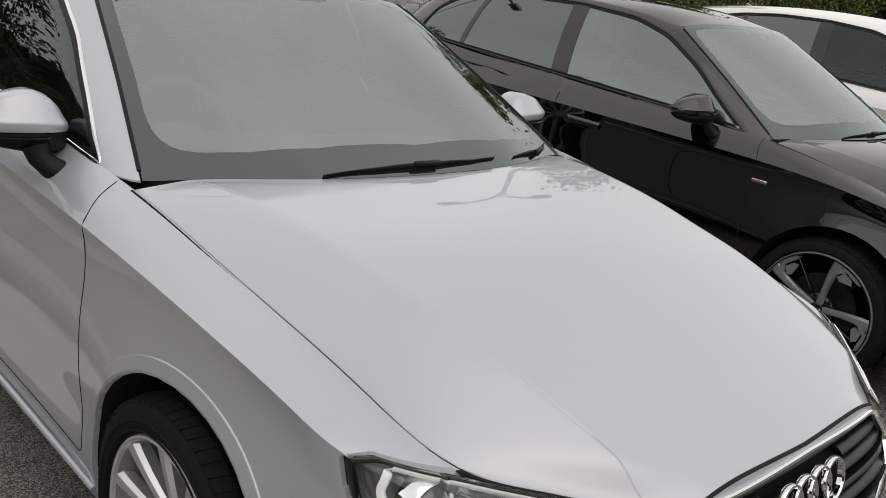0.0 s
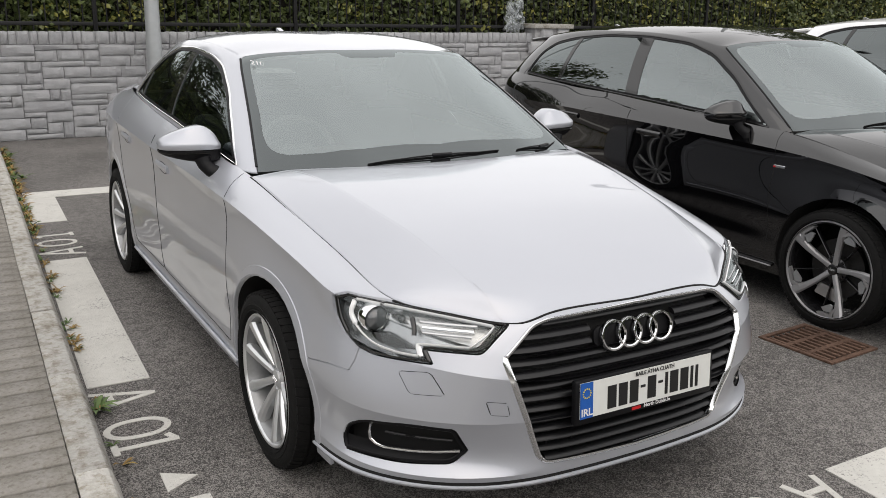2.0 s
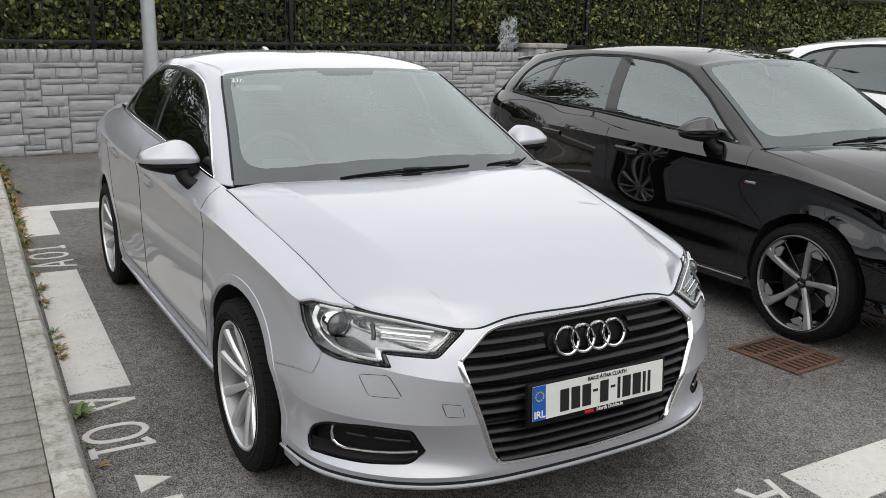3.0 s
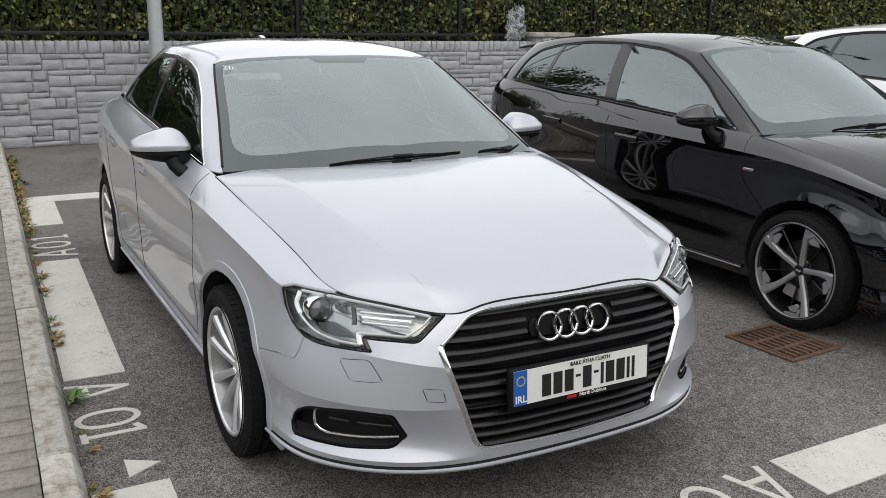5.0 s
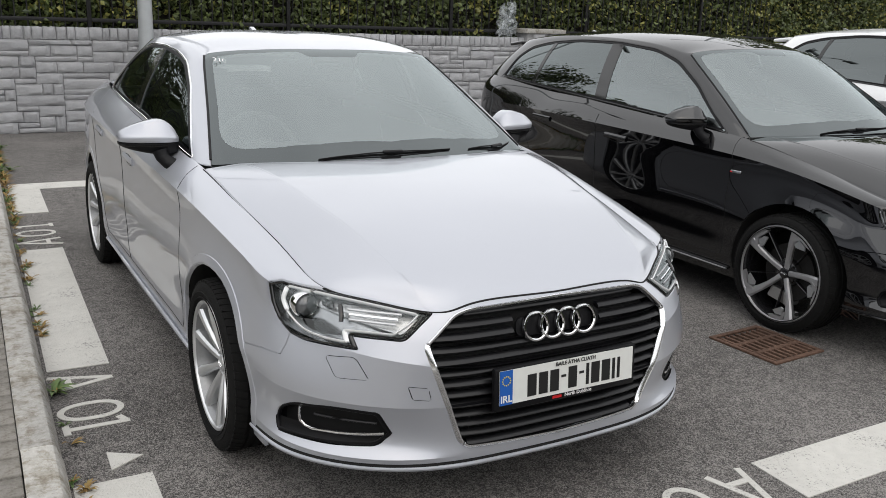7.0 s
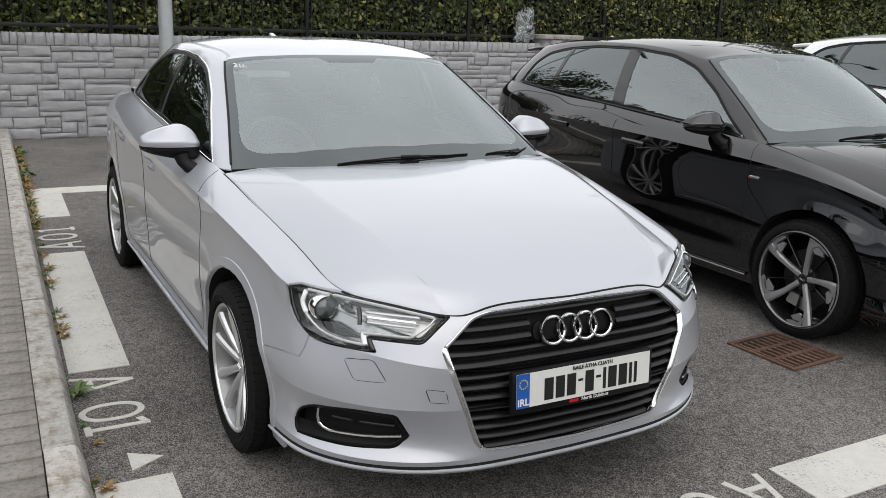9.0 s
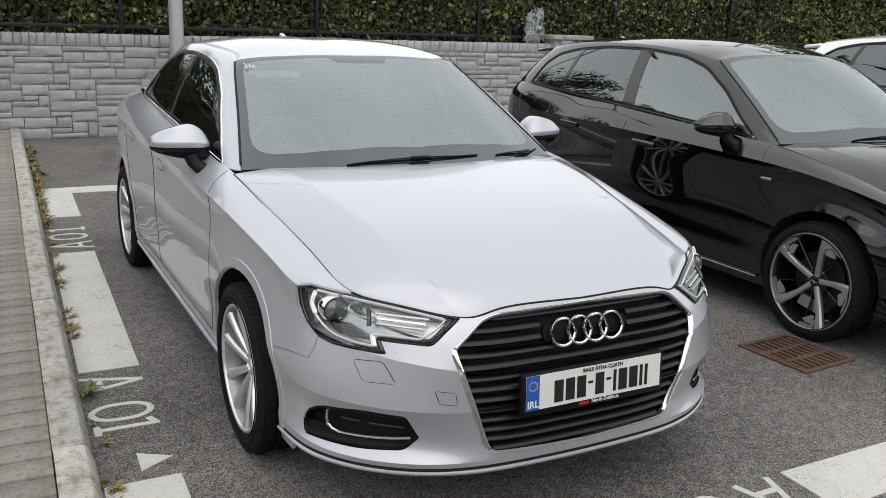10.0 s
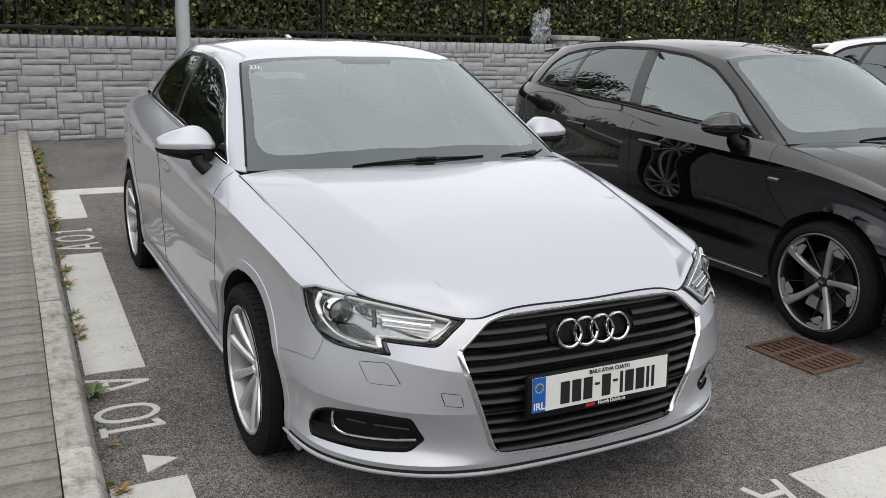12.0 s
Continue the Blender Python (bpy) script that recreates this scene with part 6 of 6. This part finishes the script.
# ---------------------------------------------------------------- hedge, fence
def leaves(name, boxes, count, size, seed, material, label, category, bulge=0.25):
    """Many small folded leaves through the outer skin of boxes, in clumps, as one object."""
    r = np.random.default_rng(seed)
    vol = np.array([(b[1] - b[0]) * (b[5] - b[4]) + (b[3] - b[2]) * (b[5] - b[4]) * .6 for b in boxes])
    verts, faces = [], []
    base = 0
    for b, share in zip(boxes, vol / vol.sum()):
        n = int(count * share)
        clumps = max(6, n // 60)
        cx = r.uniform(b[0], b[1], clumps)
        cz = r.uniform(b[4], b[5], clumps)
        cy = r.uniform(-.16, .10, clumps)
        pick = r.integers(0, clumps, n)
        x = cx[pick] + r.normal(0, .14, n)
        z = cz[pick] + r.normal(0, .12, n)
        deep = cy[pick] + r.normal(0, .07, n)
        loose = r.random(n) < .35
        x = np.where(loose, r.uniform(b[0], b[1], n), x)
        z = np.where(loose, r.uniform(b[4], b[5], n), z)
        y = b[2] + deep + .12
        z = np.clip(z, b[4] - .02, b[5] + .25)
        up = r.random(n) < .12
        y = np.where(up, r.uniform(b[2], b[3], n), y)
        z = np.where(up, b[5] + r.normal(.02, .10, n), z)
        s = size * r.uniform(.55, 1.35, n)
        yaw, tilt, roll = r.uniform(-1.2, 1.2, n), r.uniform(-1.2, .9, n), r.uniform(-3.1, 3.1, n)
        # a leaf: a rhomb bent along its middle
        shape = np.array([(0, 0, -.5), (.36, .10, -.05), (0, 0, .55), (-.36, .10, -.05)])
        p = shape[None] * s[:, None, None]
        c, q = np.cos(roll)[:, None], np.sin(roll)[:, None]
        p = np.stack([p[..., 0] * c - p[..., 2] * q, p[..., 1], p[..., 0] * q + p[..., 2] * c], -1)
        c, q = np.cos(tilt)[:, None], np.sin(tilt)[:, None]
        p = np.stack([p[..., 0], p[..., 1] * c - p[..., 2] * q, p[..., 1] * q + p[..., 2] * c], -1)
        c, q = np.cos(yaw)[:, None], np.sin(yaw)[:, None]
        p = np.stack([p[..., 0] * c - p[..., 1] * q, p[..., 0] * q + p[..., 1] * c, p[..., 2]], -1)
        p += np.stack([x, y, z], -1)[:, None, :]
        verts.append(p.reshape(-1, 3))
        k = base + 4 * np.arange(n)
        faces += [np.stack([k, k + 1, k + 2], -1), np.stack([k, k + 2, k + 3], -1)]
        base += 4 * n
    me = bpy.data.meshes.new(name)
    me.from_pydata(np.vstack(verts).tolist(), [], np.vstack(faces).tolist())
    me.materials.append(material)
    return tagged(new(name, me), label, category, kind="stuff")


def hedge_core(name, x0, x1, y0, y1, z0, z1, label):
    """The solid near-black core that stands for shade inside a hedge, uneven on top."""
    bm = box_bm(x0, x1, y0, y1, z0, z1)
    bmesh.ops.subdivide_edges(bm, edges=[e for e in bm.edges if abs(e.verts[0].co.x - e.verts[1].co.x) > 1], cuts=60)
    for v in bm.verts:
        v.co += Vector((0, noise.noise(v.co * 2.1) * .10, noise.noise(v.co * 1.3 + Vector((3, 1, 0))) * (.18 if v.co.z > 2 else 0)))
    return tagged(finish(name, bm, HEDGE_DARK), label, "hedge", kind="stuff")


hedge_core("hedge_twigs", -16, 7, 9.84, 10.7, .9, 2.38, "near-black solid core standing in for shade inside the hedge")
hedge_core("hedge_twigs", 7.02, 30, 9.84, 10.9, .9, 3.1, "near-black solid core standing in for shade inside the hedge")
leaves("hedge", [(-8, 7, 9.62, 10.7, 1.18, 2.42), (7, 30, 9.62, 10.9, 1.18, 3.2)], 88000, .072, 3, LEAF, "dense dark green ivy hedge behind the iron fence", "hedge")
leaves("hedge_shoots", [(-8, 5.5, 9.60, 10.7, 1.3, 2.42), (5.5, 26, 9.58, 10.7, 1.25, 2.42), (7, 30, 9.58, 10.9, 1.25, 3.2)], 15500, .066, 17, LEAF_PALE, "yellow-green young shoots in the hedge", "hedge", .25)

fence = thing("fence", pose(0, 9.53, 0), "black iron railings on top of the stone wall", "fence")
for z in (1.315, 2.25):
    part("fence_rail", box_bm(-8, 26, -.012, .012, z - .022, z + .022, .003), IRON, fence)
fence_bar = part("fence_bar", tube([(0, 0, 1.2), (0, 0, 2.42)], .009, False, 6), IRON, fence)
fence_bar.location = (-4.0, 0, 0)
for k in range(1, 118):
    o = new("fence_bar", fence_bar.data)
    o.parent = fence
    o.location = (-4.0 + .135 * k, 0, 0)
for x in (-2.45, .05, 2.55, 5.05, 7.55, 10.05):
    part("fence_post", box_bm(x - .025, x + .025, -.025, .025, 1.2, 2.5, .004), IRON, fence)

# plastic film caught in the hedge: thin crumpled sheets with torn edges
def film_sheet(seed, width, height, tilt):
    r = random.Random(seed)
    shift = Vector((r.uniform(0, 9), r.uniform(0, 9), r.uniform(0, 9)))
    bm, n, rows = bmesh.new(), 26, []
    for j in range(n + 1):
        row = []
        for i in range(n + 1):
            u, v = i / n - .5, j / n - .5
            p = Vector((u, v, 0))
            fold = noise.noise(p * 4.5 + shift) * .11 + noise.noise(p * 11 + shift) * .05
            x = u * width * (1 - .45 * v) + .05 * noise.noise(p * 5 + shift * 2)
            z = v * height + .06 * noise.noise(Vector((u * 6, 0, 0)) + shift) + .03 * noise.noise(p * 9 - shift)
            row.append(bm.verts.new((x + tilt * v, fold, z)))
        rows.append(row)
    for p, q in zip(rows, rows[1:]):
        for i in range(n):
            if noise.noise(p[i].co * 9 + shift) < .34:
                bm.faces.new((p[i], p[i + 1], q[i + 1], q[i]))
    return bm


plastic = thing("plastic_film", pose(5.97, 9.42, 1.49), "crumpled clear plastic film caught in the hedge", "litter")
for seed, width, height, tilt in ((3, .30, .46, .05), (8, .22, .36, -.08), (12, .16, .50, .14)):
    part("film_sheet", film_sheet(seed, width, height, tilt), FILM, plastic, smooth=True, angle=50)


# ---------------------------------------------------------------- weeds along the kerb
def weed(x, y, size, count, material, seed, label):
    """A low plant: ribbed leaves round a crown, each a piece of its own."""
    r = random.Random(seed)
    plant = thing("weed", pose(x, y, .003), label, "weed", "weeds along the kerb")
    for k in range(count):
        bm = bmesh.new()
        a = r.uniform(0, 6.283)
        ln, wd, lift = size * r.uniform(.6, 1.15), size * r.uniform(.12, .2), r.uniform(.15, .8)
        rows = []
        for i in range(6):
            t = i / 5
            out, up = ln * t, ln * lift * math.sin(t * 2.2) * .7
            half = wd * math.sin(math.pi * min(1, .12 + .88 * t)) * (1 + .35 * (i % 2)) * .5
            c = Vector((math.cos(a) * out, math.sin(a) * out, up))
            sd = Vector((-math.sin(a), math.cos(a), 0)) * half
            rows.append((bm.verts.new(c - sd), bm.verts.new(c + Vector((0, 0, -half * .4))), bm.verts.new(c + sd)))
        for p, q in zip(rows, rows[1:]):
            bm.faces.new((p[0], p[1], q[1], q[0]))
            bm.faces.new((p[1], p[2], q[2], q[1]))
        part("leaf", bm, material, plant, angle=60)
    return plant


weed(-1.335, 1.585, .095, 16, WEED_GREEN, 1, "green dandelion rosette growing at the kerb foot")
rw = random.Random(21)
for k in range(150):
    y = rw.uniform(.3, 2.4) if k < 19 else rw.uniform(2.2, 8.8) if k < 96 else rw.uniform(4.6, 8.8)
    x = -1.398 + .0268 * y + rw.uniform(.01, .05)
    green = rw.random() < (.5 if k < 96 else .25)
    weed(x, y, rw.uniform(.025, .06) * (1.5 if y > 4.5 else 1), rw.randint(5, 9), WEED_GREEN if green else WEED_RUST, 40 + k, "small green weed in the kerb joint" if green else "small dry brown weed in the kerb joint")
for k in range(5):
    weed(-1.20 + rw.uniform(0, .12), 6.9 + .35 * k, rw.uniform(.07, .11), 10, WEED_RUST if k % 2 else WEED_GREEN, 90 + k, "low yellowing weeds at the kerb foot")


# ---------------------------------------------------------------- trees and leaf screens out of view, for reflections
def screen_of_leaves(name, m, length, height, count, size, seed, label):
    ob = leaves(name, [(-length / 2, length / 2, 0, 1.2, .2, height)], count, size, seed, LEAF, label, "hedge")
    ob.matrix_world = m
    # solid dark box in place of the shade behind the leaves
    core = finish(name + "_twigs", box_bm(-length / 2, length / 2, .25, 1.2, 0, height - .1), HEDGE_DARK)
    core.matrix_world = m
    tagged(core, "near-black solid core standing in for shade inside a leaf screen", "hedge", kind="stuff")


BARK = mat("grey_bark", (0.10, 0.085, 0.07), 0.95, var=0.4, scale=18, bump=0.8, bump_scale=30)


def tree(x, y, height, spread, seed):
    """A tapered trunk, limbs, and a crown of many leaves in uneven clumps."""
    r, q = random.Random(seed), np.random.default_rng(seed)
    t = thing("tree", pose(x, y, 0), "broad-leaved tree standing beyond the hedge", "tree", "trees beyond the hedge")
    part("trunk", tube([(.1 * math.sin(k), .08 * math.cos(2 * k), height * .8 * k / 6) for k in range(7)], .16, False, 10, 1, None, [1.2, 1, .9, .75, .6, .4, .2]), BARK, t)
    ends = []
    for k in range(11):
        a, z0 = 2.4 * k + r.uniform(-.3, .3), height * r.uniform(.32, .7)
        ln = spread * r.uniform(.55, 1.0)
        pts = [(ln * f * math.cos(a), ln * f * math.sin(a), z0 + ln * .75 * f ** 1.3) for f in (0, .3, .65, 1)]
        part("limb", tube(pts, .06, False, 6, 1, None, [1, .7, .45, .2]), BARK, t)
        ends += pts[2:]
    ends.append((0, 0, height * .92))
    n = 5200
    c = np.array(ends)[q.integers(0, len(ends), n)] + q.normal(0, spread * .20, (n, 3)) * np.array([1, 1, .75])
    u, w = q.normal(0, 1, (n, 3)), q.normal(0, 1, (n, 3))
    u /= np.linalg.norm(u, axis=1)[:, None]
    w = np.cross(u, w)
    w /= np.linalg.norm(w, axis=1)[:, None]
    size = q.uniform(.05, .12, n)[:, None]
    v = np.stack([c - u * size, c + w * size * .6, c + u * size, c - w * size * .6], 1).reshape(-1, 3)
    me = bpy.data.meshes.new("crown")
    me.from_pydata(v.tolist(), [], (4 * np.arange(n)[:, None] + np.arange(4)[None]).tolist())
    me.materials.append(LEAF)
    crown = new("crown", me)
    crown.parent = t
    return t


for x, y, height, spread, seed in ((15.2, 11.6, 6.6, 1.7, 4), (18.6, 13.0, 7.4, 2.1, 5), (-3.8, 14.0, 7.0, 2.0, 6)):
    tree(x, y, height, spread, seed)
copy_thing(lamp_post, pose(12.4, 11.1, 0))

# added leaf screens, never in view, that darken the horizon in reflections
screen_of_leaves("tall_hedge", pose(-6.6, 15.5, 0, 0, 0, 90), 19, 4.6, 9000, .26, 8, "unseen tall leaf screen for the foliage mirrored in the side windows")
screen_of_leaves("low_hedge", pose(-7.2, 1.0, 0, 0, 0, 90), 16, 1.7, 5000, .18, 12, "unseen low leaf screen added for reflections in the car's side")
screen_of_leaves("tall_hedge", pose(2, -19, 0, 0, 0, 180), 50, 5.0, 9000, .35, 9, "unseen leaf screen added behind the camera for dark reflections")
screen_of_leaves("tall_hedge", pose(24, -4, 0, 0, 0, -90), 36, 2.6, 5000, .35, 10, "unseen leaf screen added on the right for dark reflections")


# ---------------------------------------------------------------- the cars
silver_car = build_car(pose(0, 0, 0), PAINT_SILVER, False, "silver metallic saloon with chrome grille and alloy wheels", "silver", True, spins=(10, 40))
black_car = build_car(pose(2.99, 0, 0), PAINT_BLACK, True, "glossy black hatchback with two-tone alloy wheels", "black", False, spins=(12, 40), side_glass=SIDE_GLASS_PALE)
white_car = build_car(pose(6.05, 0, 0) @ Matrix.Diagonal((1, 1, 1.06, 1)), PAINT_WHITE, True, "white hatchback parked beside the black car", "black", False, spins=(0, 30))

note = text_bm("210", .042, .0003)
bmesh.ops.transform(note, matrix=pose(-.522, 1.897, 1.3262, 32, 8, 0), verts=note.verts)
part("screen_number", note, INK_WHITE, silver_car, smooth=False)

# the wall's stones, one by one
for s in near_part[:300]:
    o = new("stone", rnd.choice(ROCKS))
    o.parent = wall
    o.matrix_local = stone_pose(s)
